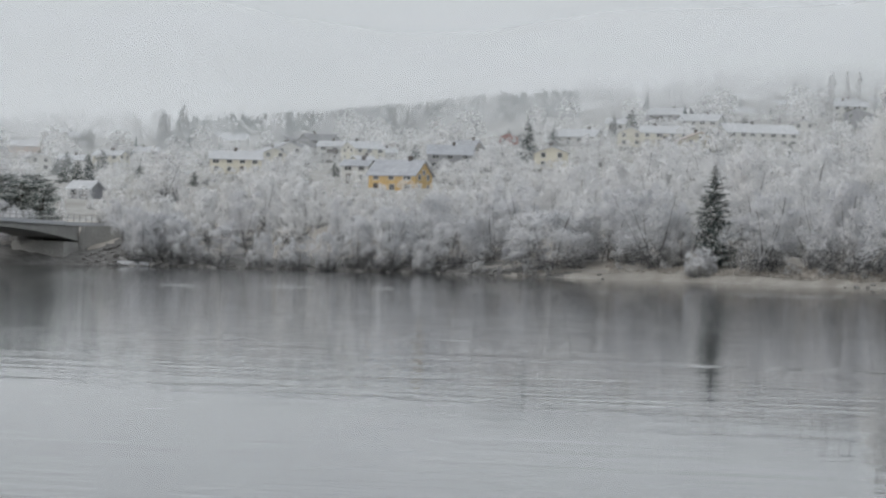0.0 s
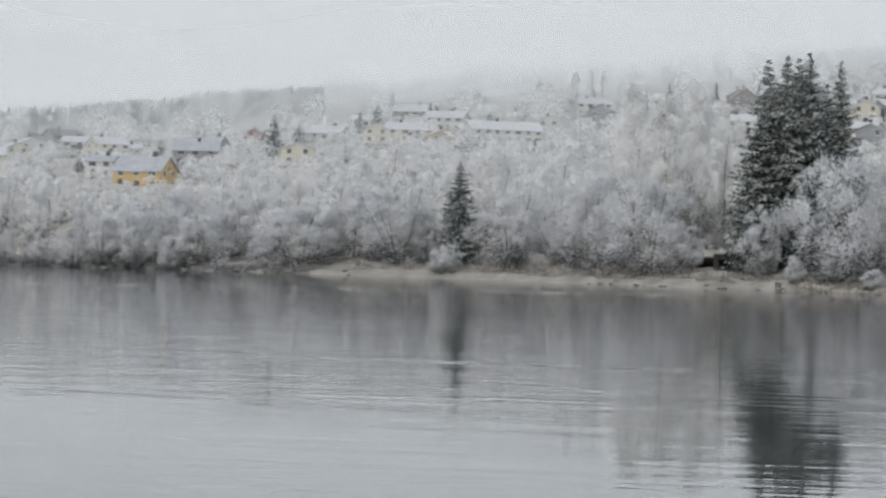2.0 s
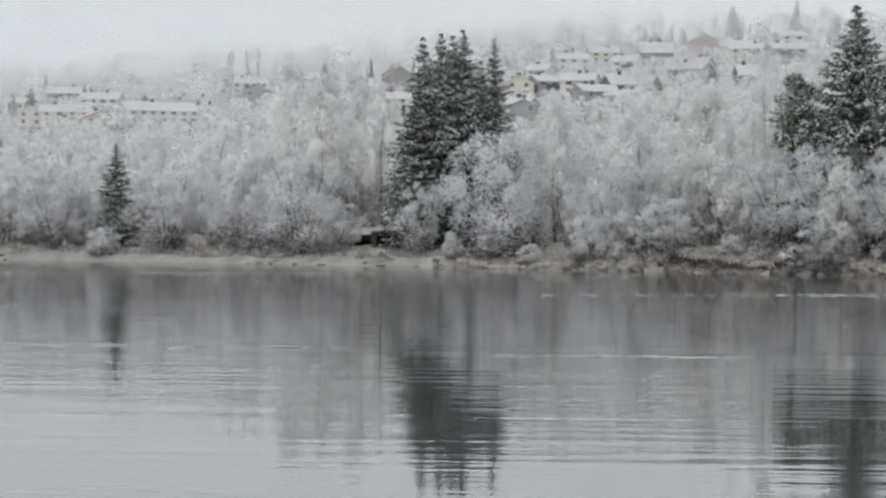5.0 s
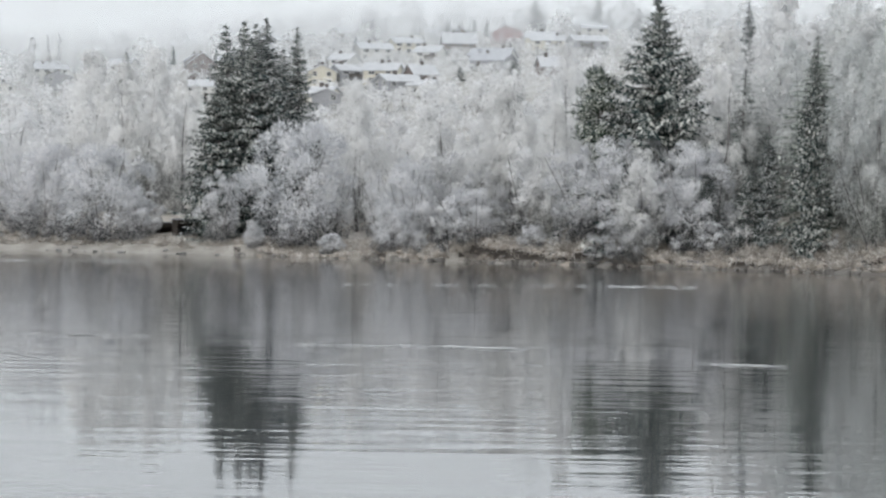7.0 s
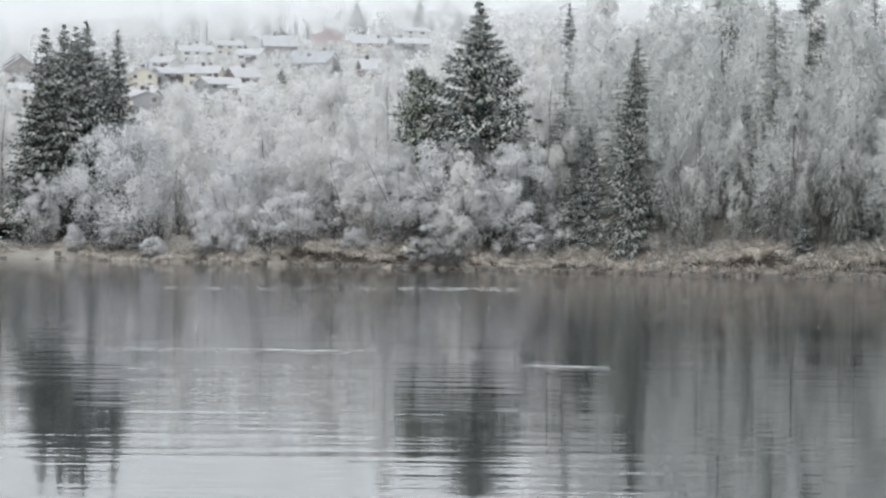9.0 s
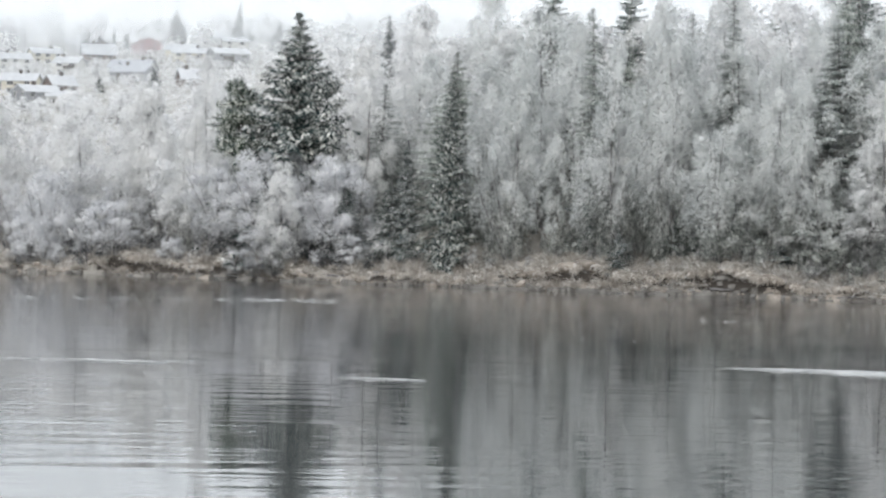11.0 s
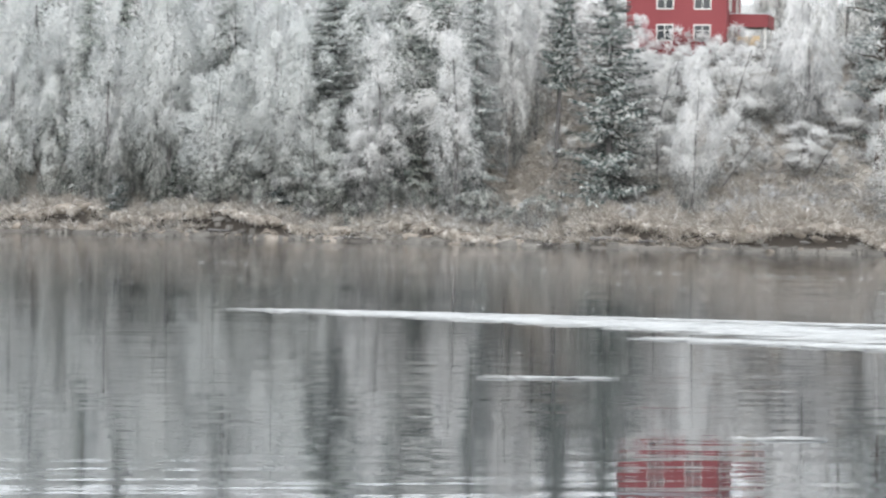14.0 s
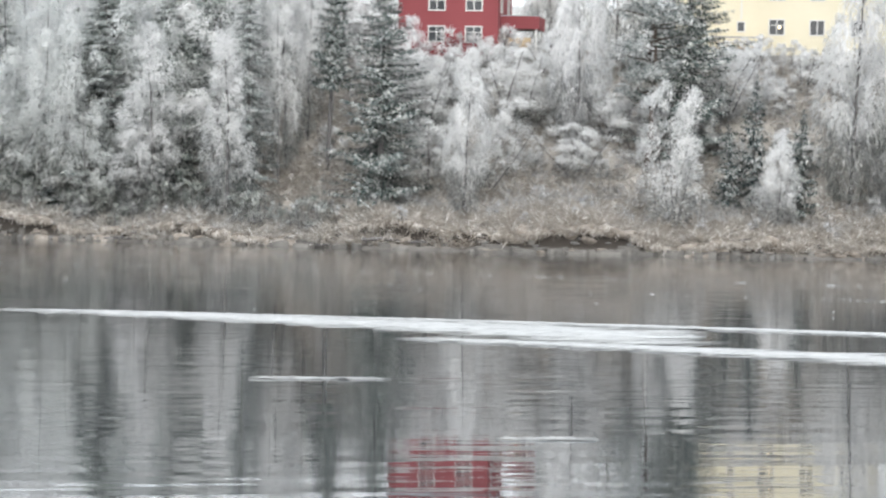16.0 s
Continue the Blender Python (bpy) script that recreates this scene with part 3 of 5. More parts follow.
    limb = wobble(rng, root, tip, 5, 0.02 * height)
    lv, lf = tubes(limb, np.linspace(0.07, 0.015, 5)[None].repeat(clumps, 0), 3)
    who = np.repeat(np.arange(clumps), per)
    n = len(who)
    puff = unit(rng.normal(size=(n, 3))) * rng.uniform(0.2, 1, n)[:, None] ** 0.5
    base = root[who] + (tip - root)[who] * rng.uniform(0.45, 1.05, n)[:, None] + puff * np.array([1, 1, 0.45]) * 0.2 * radius
    soft = unit(puff + 0.5 * unit(tip - root)[who] + np.array([0, 0, 0.45]))
    way = rng.normal(size=(n, 3)) * 0.55 + 0.7 * puff + np.array([0, 0, 0.3])
    top = rng.uniform(0, 1, n) < np.clip(0.30 + 0.45 * puff[:, 2], 0.03, 1)
    face = soft + 0.3 * rng.normal(size=(n, 3))
    nv = blades(rng, base[~top], way[~top], 0.34 * rng.uniform(0.6, 1.4, (~top).sum()), 0.08, face[~top], soft[~top])
    fv = blades(rng, base[top] + np.array([0, 0, 0.05]), way[top], 0.28 * rng.uniform(0.6, 1.4, top.sum()), 0.065, face[top], soft[top])
    return (np.concatenate([wv, lv]), np.concatenate([wf, lf + len(wv)])), nv, fv


SPEC = {
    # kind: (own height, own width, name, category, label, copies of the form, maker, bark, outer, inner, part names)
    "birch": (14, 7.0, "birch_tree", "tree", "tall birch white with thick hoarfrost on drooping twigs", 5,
              lambda g: leafless(g, 14, 3.5, 0.10, oval, 1, 30, 1.35, 8, 48, 1.1, 0.42, 0.066, 0.02, 1.75), BARK, FROST_SOFT, SHADED_TWIG_PALE),
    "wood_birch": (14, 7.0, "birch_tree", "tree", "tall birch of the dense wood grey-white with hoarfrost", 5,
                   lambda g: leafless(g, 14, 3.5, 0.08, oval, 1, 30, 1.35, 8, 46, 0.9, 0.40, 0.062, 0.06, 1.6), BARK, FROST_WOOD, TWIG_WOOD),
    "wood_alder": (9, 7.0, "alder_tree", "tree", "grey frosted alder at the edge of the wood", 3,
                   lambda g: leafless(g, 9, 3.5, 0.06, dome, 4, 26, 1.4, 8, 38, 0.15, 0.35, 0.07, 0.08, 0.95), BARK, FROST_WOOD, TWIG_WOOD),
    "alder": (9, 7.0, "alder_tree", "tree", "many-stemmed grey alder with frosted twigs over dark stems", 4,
              lambda g: leafless(g, 9, 3.5, 0.08, dome, 4, 26, 1.5, 8, 56, 0.15, 0.32, 0.070, 0.02, 0.95), BARK, FROST_GREY, SHADED_TWIG),
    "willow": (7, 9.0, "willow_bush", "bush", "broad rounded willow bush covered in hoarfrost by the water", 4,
               lambda g: leafless(g, 7, 4.5, 0.04, dome, 7, 34, 1.5, 8, 58, 0.05, 0.31, 0.068, -0.04, 0.9), BARK, FROST_GREY, SHADED_TWIG),
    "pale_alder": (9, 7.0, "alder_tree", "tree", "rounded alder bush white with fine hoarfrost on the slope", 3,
                   lambda g: leafless(g, 9, 3.5, 0.06, dome, 4, 26, 1.4, 8, 40, 0.15, 0.34, 0.07, 0.02, 0.95), BARK, FROST_SOFT, SHADED_TWIG_PALE),
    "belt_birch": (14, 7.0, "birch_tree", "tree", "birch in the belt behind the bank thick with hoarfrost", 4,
                   lambda g: leafless(g, 14, 3.5, 0.08, oval, 1, 22, 1.6, 6, 46, 0.9, 0.50, 0.115, -0.12, 1.7, 22), BARK, FROST, SHADED_TWIG),
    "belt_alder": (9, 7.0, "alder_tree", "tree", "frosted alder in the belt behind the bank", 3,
                   lambda g: leafless(g, 9, 3.5, 0.06, dome, 3, 18, 1.7, 6, 50, 0.15, 0.42, 0.112, -0.08, 0.95, 18), BARK, FROST, SHADED_TWIG),
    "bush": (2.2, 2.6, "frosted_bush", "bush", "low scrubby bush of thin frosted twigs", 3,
             lambda g: leafless(g, 2.2, 1.3, 0.05, dome, 5, 8, 0.55, 4, 20, 0.0, 0.34, 0.07, 0.12, 0.95, 8), BARK, FROST_THIN, SHADED_TWIG),
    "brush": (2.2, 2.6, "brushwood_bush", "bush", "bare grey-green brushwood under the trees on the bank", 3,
              lambda g: leafless(g, 2.2, 1.4, 0.05, dome, 6, 9, 0.55, 4, 24, -0.1, 0.36, 0.05, 0.05, 1.0, 9), BARK, TWIG_WOOD, SHADED_TWIG),
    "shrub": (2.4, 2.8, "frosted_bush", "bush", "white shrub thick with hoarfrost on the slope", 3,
              lambda g: leafless(g, 2.4, 1.4, 0.05, dome, 5, 9, 0.6, 4, 26, 0.1, 0.34, 0.075, -0.15, 0.95, 6), BARK, FROST_SOFT, SHADED_TWIG_PALE),
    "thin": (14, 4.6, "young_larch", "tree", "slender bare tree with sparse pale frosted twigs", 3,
             lambda g: leafless(g, 14, 2.3, 0.10, column, 1, 32, 0.95, 6, 40, 0.8, 0.38, 0.056, 0.06, 1.6, 2), BARK, FROST_SOFT, SHADED_TWIG_PALE),
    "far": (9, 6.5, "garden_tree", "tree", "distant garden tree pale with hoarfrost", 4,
            lambda g: leafless(g, 9, 3.3, 0.06, dome, 2, 14, 1.6, 5, 18, 0.1, 0.52, 0.2, -0.15, 0.95, 8), BARK, FROST, SHADED_TWIG),
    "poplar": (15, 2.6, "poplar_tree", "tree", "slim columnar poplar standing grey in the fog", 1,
               lambda g: leafless(g, 15, 1.3, 0.05, column, 2, 30, 0.6, 4, 14, -0.5, 0.7, 0.09, 0.3, 1.8), BARK, FROST_THIN, SHADED_TWIG),
    "spruce": (20, 6.5, "spruce_tree", "tree", "dark green spruce with rime on its boughs", 4,
               lambda g: conifer(g, 20, 3.3, 30, 15, 76, rime=0.07, needle=0.225, ragged=0.26, taper=0.6), BARK, NEEDLE, NEEDLE_FROST),
    "broad_spruce": (20, 11.5, "spruce_tree", "tree", "big broad dark spruce with dense drooping boughs", 1,
                     lambda g: conifer(g, 20, 5.6, 36, 17, 76, rime=0.10, needle=0.29, ragged=0.16, droop=0.28, taper=0.76), BARK, NEEDLE, NEEDLE_FROST),
    "grey_spruce": (20, 6.5, "spruce_tree", "tree", "blue-grey spruce with a thin cover of rime", 3,
                    lambda g: conifer(g, 20, 3.3, 30, 14, 100, rime=0.08, needle=0.165, ragged=0.30, taper=0.6), BARK, GREY_NEEDLE, RIMED_NEEDLE),
    "high_spruce": (20, 5.0, "spruce_tree", "tree", "blue-grey spruce with a bare lower trunk", 1,
                    lambda g: conifer(g, 20, 2.6, 26, 13, 90, bare=0.36, rime=0.06, needle=0.17, ragged=0.3), BARK, GREY_NEEDLE, RIMED_NEEDLE),
    "frost_spruce": (20, 6.0, "frosted_spruce", "tree", "tall spruce grey with thick rime on drooping boughs", 3,
                     lambda g: conifer(g, 20, 3.0, 30, 12, 84, rime=0.35, droop=0.6, ragged=0.3, needle=0.18), BARK, PALE_NEEDLE, RIME_CRUST),
    "young_spruce": (7, 2.9, "young_spruce", "tree", "small dark young spruce on the bank", 2,
                     lambda g: conifer(g, 7, 1.5, 20, 10, 34, needle=0.17, rime=0.06), BARK, NEEDLE, NEEDLE_FROST),
    "far_spruce": (10, 4.4, "distant_spruce", "tree", "distant spruce dulled by fog and rime", 3,
                   lambda g: conifer(g, 10, 2.2, 16, 7, 10, needle=0.7, rime=0.4), BARK, NEEDLE, NEEDLE_FROST),
    "bank_pine": (8, 5.0, "pine_tree", "tree", "dense olive-green pine among frosted birches", 1,
                  lambda g: pine_form(g, 8, 2.5, 70, 150, 0.03), PINE_BARK, PINE_NEEDLE, NEEDLE_FROST),
    "rimed_pine": (8, 5.0, "pine_tree", "tree", "dense blue-grey rimed pine beside the bridge road", 2,
                   lambda g: pine_form(g, 8, 2.5, 60, 130, 0.03), PINE_BARK, RIMED_NEEDLE, FROST_THIN),
    "pine": (14, 7.0, "pine_tree", "tree", "pine with reddish stem and rimed grey-green needles", 2,
             lambda g: pine_form(g, 14, 3.4, 80, 130, 0.36), PINE_BARK, PALE_NEEDLE, RIME_CRUST),
}
FORMS = {}
tree_rng = np.random.default_rng(7)
PLACED = []


def tree(kind, bearing, dist, height, width=0.0, turn=None, lean=1.5):
    """A tree of that kind, height and crown width standing on the ground."""
    h0, w0, name, cat, label, forms, make, bark, outer, inner = SPEC[kind]
    height *= 1.06 if inner in (SHADED_TWIG, SHADED_TWIG_PALE, TWIG_WOOD) else 1.0      # the finest twigs end a little below the nominal top
    i = int(tree_rng.integers(forms))
    turn = tree_rng.uniform(0, 360) if turn is None else turn
    sz = height / h0
    sx = min(max(width / w0, 0.55 * sz), 1.9 * sz) if width else sz * tree_rng.uniform(0.85, 1.15)
    x, y, z = spot(bearing, dist)
    m = pose(x, y, z - 0.1, tree_rng.normal() * lean, tree_rng.normal() * lean, turn)
    PLACED.append((bearing, dist, height))
    if (kind, i) in FORMS:
        first, size = FORMS[kind, i]
        return copy_thing(first, m @ Matrix.Diagonal((sx / size[0], sx / size[0], sz / size[1], 1)))
    root = new(name)
    wood, a, b = make(np.random.default_rng(100 + 13 * i + 7 * len(kind)))
    if isinstance(wood[0], tuple):
        two_tone("trunk", *wood, bark, FROST_THIN, root)
    else:
        arr_part("trunk", *wood, bark, root)
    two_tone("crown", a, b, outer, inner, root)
    root.matrix_basis = m @ Matrix.Diagonal((sx, sx, sz, 1))
    FORMS[kind, i] = root, (sx, sz)
    return tagged(root, label, cat, {"bush": "scrub on the bank", "brush": "scrub on the bank", "shrub": "scrub on the bank", "far": "garden trees on the hill"}.get(kind, "trees along the river"))


# ---- houses ----
house_rng = random.Random(3)


def window(parent, x, y, z, w, h, face, panes=2, lit=False, bars=False):
    """A casement window on a wall; face is the way the wall looks: 's' (front), 'e' or 'w'."""
    f = 0.09
    turn = {"s": 0, "e": 90, "w": -90, "n": 180}[face]
    bm = bmesh.new()
    rings = [[bm.verts.new((sx * (w / 2 + e), y_, sz * (h / 2 + e))) for sx, sz in ((-1, -1), (1, -1), (1, 1), (-1, 1))] for e, y_ in ((f, 0.02), (f, -0.06), (0, -0.06), (0, 0.02))]
    for a, b in zip(rings, rings[1:] + rings[:1]):
        for i in range(4):
            bm.faces.new((a[i], a[(i + 1) % 4], b[(i + 1) % 4], b[i]))
    bmesh.ops.recalc_face_normals(bm, faces=bm.faces)
    fr = part("window", bm, WHITE_TRIM, parent)
    fr.matrix_basis = pose(x, y, z, 0, 0, turn)
    for i in range(1, panes):
        part("mullion", boxes((-w / 2 + w * i / panes - 0.035, -w / 2 + w * i / panes + 0.035, -0.05, -0.021, -h / 2, h / 2)), WHITE_TRIM, fr)
    if h > 1.1 and bars:
        part("glazing_bar", boxes((-w / 2, w / 2, -0.045, -0.022, h * 0.12, h * 0.12 + 0.05)), WHITE_TRIM, fr)
    part("pane", boxes((-w / 2, w / 2, -0.02, 0.006, -h / 2, h / 2)), GLASS, fr)
    if lit:
        part("lit_lamp", boxes((0.12, 0.3, -0.035, -0.022, -0.1, 0.1)), LAMP, fr, "warm lamp behind the pane")
    return fr


def gable_roof(root, length, depth, wall, pitch, roof, over=0.5, name="roof"):
    rise = depth / 2 * math.tan(radians(pitch))
    t = 0.26
    o = over * math.tan(radians(pitch))
    bm = bmesh.new()
    for s in (-1, 1):
        pts = [(0, wall + rise + 0.02), (s * (depth / 2 + over), wall - o + 0.02), (s * (depth / 2 + over), wall - o + t), (0, wall + rise + t + 0.05)]
        prism(bm, pts if s > 0 else pts[::-1], -length / 2 - 0.45, length / 2 + 0.45)
    bmesh.ops.transform(bm, matrix=pose(0, 0, 0, 0, 0, 90), verts=bm.verts)
    ob = part(name, bm, ROOFS[roof], root)
    return ob, rise


def house(bearing, dist, width, view, storeys, wall, roof, turn=None, pitch=None, plain=False):
    """A timber house on the slope: footing, boarded walls with gables, a roof, windows, a door and a chimney."""
    g = house_rng
    width = max(width, 4.2 if plain else 6.0)
    if view == "e":
        length, depth, spin = width, min(9.0, 0.7 * width + 1.5), g.uniform(-30, 30)
    elif view == "g":
        length, depth, spin = width * 1.25, width, 90 + g.uniform(-16, 16)
    else:
        length, depth, spin = width * 0.86, width * 0.62, -g.uniform(24, 32)
    spin = spin if turn is None else turn
    pitch = pitch or (36 if wall in ("yellow", "brown") else g.uniform(20, 27))
    x, y, z = spot(bearing, dist)
    z -= 1.3 if wall == "yellow" else 0.3
    root = new("house")
    root.matrix_basis = pose(x, y, z, 0, 0, -bearing + spin)
    roof_word = {"snow": "snow-covered roof", "slate": "grey rimed roof", "dark": "dark rimed roof", "tile": "rimed clay tile roof"}[roof]
    tagged(root, f"{wall.replace('_', ' ')} wooden house with {roof_word} on the hillside", "house", "houses on the hill")
    high = 2.1 if width < 5 and storeys == 1 else 2.7 if storeys == 1 else 4.2
    part("footing", boxes((-length / 2 + 0.05, length / 2 - 0.05, -depth / 2 + 0.05, depth / 2 - 0.05, -2.5, 0.35)), CONCRETE, root)
    rise = depth / 2 * math.tan(radians(pitch))
    bm = prism(bmesh.new(), [(-depth / 2, 0.35), (depth / 2, 0.35), (depth / 2, high), (0, high + rise), (-depth / 2, high)], -length / 2, length / 2)
    bmesh.ops.transform(bm, matrix=pose(0, 0, 0, 0, 0, 90), verts=bm.verts)
    part("wall", bm, WALLS[wall], root)
    gable_roof(root, length, depth, high, pitch, roof)
    cx = g.uniform(-0.3, 0.3) * length
    if width > 5:
        ch = part("chimney", boxes((cx - 0.4, cx + 0.4, -0.35, 0.35, high + rise - 0.5, high + rise + 1.1)), BRICK, root)
        part("cap", boxes((cx - 0.48, cx + 0.48, -0.43, 0.43, high + rise + 1.1, high + rise + 1.2)), SNOW, ch)
    count = 2 if plain else max(2, int(length / 2.9))
    for st in range(storeys):
        zc = 1.6 + 2.1 * st
        door_at = g.randrange(count) if st == 0 else -1
        for i in range(count):
            xc = (i + 0.5) / count * length - length / 2 + g.uniform(-0.15, 0.15)
            if i == door_at:
                part("door", boxes((xc - 0.5, xc + 0.5, -depth / 2 - 0.05, -depth / 2 + 0.02, 0.36, 2.4)), DARK_WOOD, root)
            else:
                window(root, xc, -depth / 2, zc, g.choice((1.1, 1.3, 1.6)), 1.15, "s")
        for face, xs in (("e", length / 2), ("w", -length / 2)):
            for yc in () if plain and view == "e" else (-depth / 4, depth / 4)[:1 if plain else 2]:
                window(root, xs, yc, zc, 1.0, 1.15, face)
    if rise > 1.9 and not plain:
        for face, xs in (("e", length / 2), ("w", -length / 2)):
            window(root, xs, 0, high + 0.45, 0.9, 0.9, face)
    if storeys > 1 and view == "e" and g.random() < 0.4:
        bx = g.uniform(-0.25, 0.25) * length
        bal = part("balcony", boxes((bx - 1.6, bx + 1.6, -depth / 2 - 1.3, -depth / 2, 2.35, 2.5)), DARK_WOOD, root)
        part("railing", boxes((bx - 1.6, bx + 1.6, -depth / 2 - 1.3, -depth / 2 - 1.22, 2.6, 3.3), (bx - 1.6, bx - 1.52, -depth / 2 - 1.2, -depth / 2, 2.6, 3.3),
                              (bx + 1.52, bx + 1.6, -depth / 2 - 1.2, -depth / 2, 2.6, 3.3)), DARK_WOOD, bal)
        for px in (bx - 1.5, bx + 1.5):
            part("post", boxes((px - 0.06, px + 0.06, -depth / 2 - 1.25, -depth / 2 - 1.13, -0.6, 2.35)), DARK_WOOD, bal)
    return root


house(-24.60, 1089, 10.2, "e", 2, "ochre", "snow")
house(-24.34, 912, 6.2, "g", 2, "white", "snow")
house(-23.05, 914, 10.2, "c", 2, "cream", "snow")
house(-23.50, 566, 4.4, "e", 1, "grey", "snow", turn=-30, plain=True)
house(-22.41, 1012, 7.3, "e", 1, "white", "snow")
house(-23.72, 1159, 7.9, "e", 2, "white", "snow")
house(-20.80, 829, 13.4, "e", 2, "cream", "snow")
house(-20.19, 896, 7.2, "g", 2, "cream", "snow")
house(-19.91, 916, 8.9, "g", 2, "white", "snow")
house(-19.31, 1010, 10.3, "e", 2, "grey", "dark")
house(-19.73, 1083, 8.7, "e", 1, "grey", "dark")
house(-19.06, 925, 7.3, "e", 2, "white", "snow")
house(-18.50, 906, 9.7, "e", 2, "cream", "snow")
house(-17.81, 639, 12.3, "c", 2, "yellow", "slate")
house(-18.57, 694, 4.4, "e", 2, "white", "slate")
house(-18.09, 916, 5.9, "e", 1, "white", "snow")
house(-16.91, 779, 10.9, "e", 2, "grey", "slate")
house(-16.61, 882, 8.4, "c", 2, "brown", "slate")
house(-15.09, 752, 7.8, "g", 2, "cream", "snow")
house(-15.86, 1011, 4.3, "g", 1, "rust", "dark")
house(-14.59, 960, 13.2, "e", 1, "white", "snow")
house(-13.61, 906, 7.5, "g", 2, "cream", "snow")
house(-13.02, 900, 13.9, "e", 2, "cream", "snow")
house(-12.45, 829, 9.8, "g", 2, "cream", "tile")
house(-11.37, 868, 20.8, "e", 2, "white", "snow")
house(-12.94, 1068, 13.8, "e", 2, "grey", "snow")
house(-12.37, 988, 12.4, "e", 2, "white", "snow")
house(-10.55, 904, 6.5, "g", 2, "white", "snow")
house(-9.75, 1029, 12.0, "e", 2, "white", "snow")
house(-9.54, 932, 8.4, "g", 2, "grey", "slate")
house(-9.23, 1106, 8.7, "e", 1, "white", "snow")
house(-7.00, 967, 9.4, "g", 2, "brown", "snow")
house(-7.04, 835, 6.3, "e", 1, "white", "snow")
house(-4.80, 836, 7.5, "g", 2, "cream", "snow")
house(-4.79, 682, 4.9, "e", 2, "cream", "snow")
house(-4.36, 840, 6.8, "e", 2, "grey", "snow")
house(-3.67, 859, 9.2, "e", 1, "cream", "snow")
house(-3.42, 715, 9.0, "e", 2, "grey", "snow")
house(-3.88, 981, 10.5, "e", 2, "white", "snow")
house(-3.30, 1023, 9.5, "e", 2, "cream", "snow")
house(-2.60, 1117, 6.0, "e", 1, "grey", "snow")
house(-2.33, 991, 10.3, "e", 2, "brown", "snow")
house(-1.47, 1098, 9.1, "g", 2, "red", "snow")
house(-1.71, 880, 11.4, "e", 1, "white", "slate")
house(-0.70, 946, 9.8, "e", 2, "cream", "snow")
house(0.01, 916, 10.2, "e", 2, "grey", "snow")
house(0.05, 1132, 10.1, "e", 2, "white", "snow")
house(-2.99, 713, 5.5, "e", 1, "white", "snow")
house(-6.39, 985, 8.8, "e", 2, "white", "snow")
house(-4.80, 870, 7.0, "e", 1, "white", "snow", plain=True)
house(-4.41, 916, 6.9, "e", 2, "white", "snow", plain=True)
house(-3.70, 826, 8.9, "e", 2, "cream", "snow", plain=True)
house(-3.02, 805, 6.9, "e", 1, "brown", "snow", plain=True)
house(-3.34, 731, 9.2, "e", 1, "white", "snow", plain=True)
house(-4.72, 654, 5.9, "g", 2, "grey", "snow", plain=True)
house(-3.83, 1006, 8.1, "g", 2, "cream", "snow", plain=True)
house(-3.34, 1051, 9.4, "e", 1, "white", "snow", plain=True)
house(-2.39, 1010, 8.1, "g", 2, "brown", "slate", plain=True)
house(-7.12, 1002, 5.7, "g", 2, "brown", "slate", plain=True)
house(-7.12, 914, 4.9, "g", 1, "brown", "snow", plain=True)
house(-7.01, 811, 7.0, "e", 2, "white", "snow", plain=True)
house(-2.85, 916, 7.4, "e", 2, "white", "snow", plain=True)
house(-2.32, 1059, 7.6, "g", 2, "brown", "slate", plain=True)
house(-1.70, 858, 10.1, "e", 1, "grey", "slate", plain=True)
house(-0.81, 987, 9.7, "e", 2, "cream", "snow", plain=True)
house(-0.62, 778, 7.2, "e", 1, "brown", "snow", plain=True)
house(0.10, 1082, 8.7, "e", 2, "white", "snow", plain=True)
house(-23.75, 925, 7.5, "e", 1, "white", "snow", plain=True)
house(-20.86, 1105, 10.9, "e", 1, "white", "snow", plain=True)
house(-18.49, 840, 5.3, "e", 1, "cream", "snow", plain=True)
house(-13.89, 1070, 6.7, "e", 1, "white", "snow", plain=True)
house(-13.18, 1103, 6.9, "g", 2, "grey", "snow", plain=True)
house(-11.58, 1089, 7.8, "e", 1, "white", "snow", plain=True)
house(-10.99, 1157, 7.3, "e", 1, "white", "snow", plain=True)
house(-9.75, 1057, 7.6, "e", 2, "white", "snow", plain=True)
house(-5.71, 1206, 10.8, "e", 1, "white", "snow", plain=True)
house(-8.40, 1056, 8.5, "e", 1, "white", "snow", plain=True)
house(-4.38, 1236, 11.1, "e", 1, "white", "snow", plain=True)
house(-2.74, 1160, 10.4, "e", 1, "white", "snow", plain=True)

HOUSE_SPOTS = [(o, o.matrix_basis.translation.copy()) for o in scene.objects if o.name.split(".")[0] == "house"]


def red_house():
    """The red house on the terrace above the bank, with its boarded balcony."""
    x, y, z = spot(17.4, 248)
    root = tagged(new("house"), "red boarded house with white windows above the river bank", "house")
    root.matrix_basis = pose(x, y, 14.5, 0, 0, -17.4 - 8)
    L, W, high = 7.7, 9.0, 7.0
    part("footing", boxes((-L / 2 + 0.05, L / 2 - 0.05, -W / 2 + 0.05, W / 2 - 0.05, -3.0, 0.0)), CONCRETE, root)
    bm = prism(bmesh.new(), [(-W / 2, 0), (W / 2, 0), (W / 2, high), (0, high + 2.4), (-W / 2, high)], -L / 2, L / 2)
    bmesh.ops.transform(bm, matrix=pose(0, 0, 0, 0, 0, 90), verts=bm.verts)
    part("wall", bm, WALLS["red"], root)
    gable_roof(root, L, W, high, 29.5, "dark")
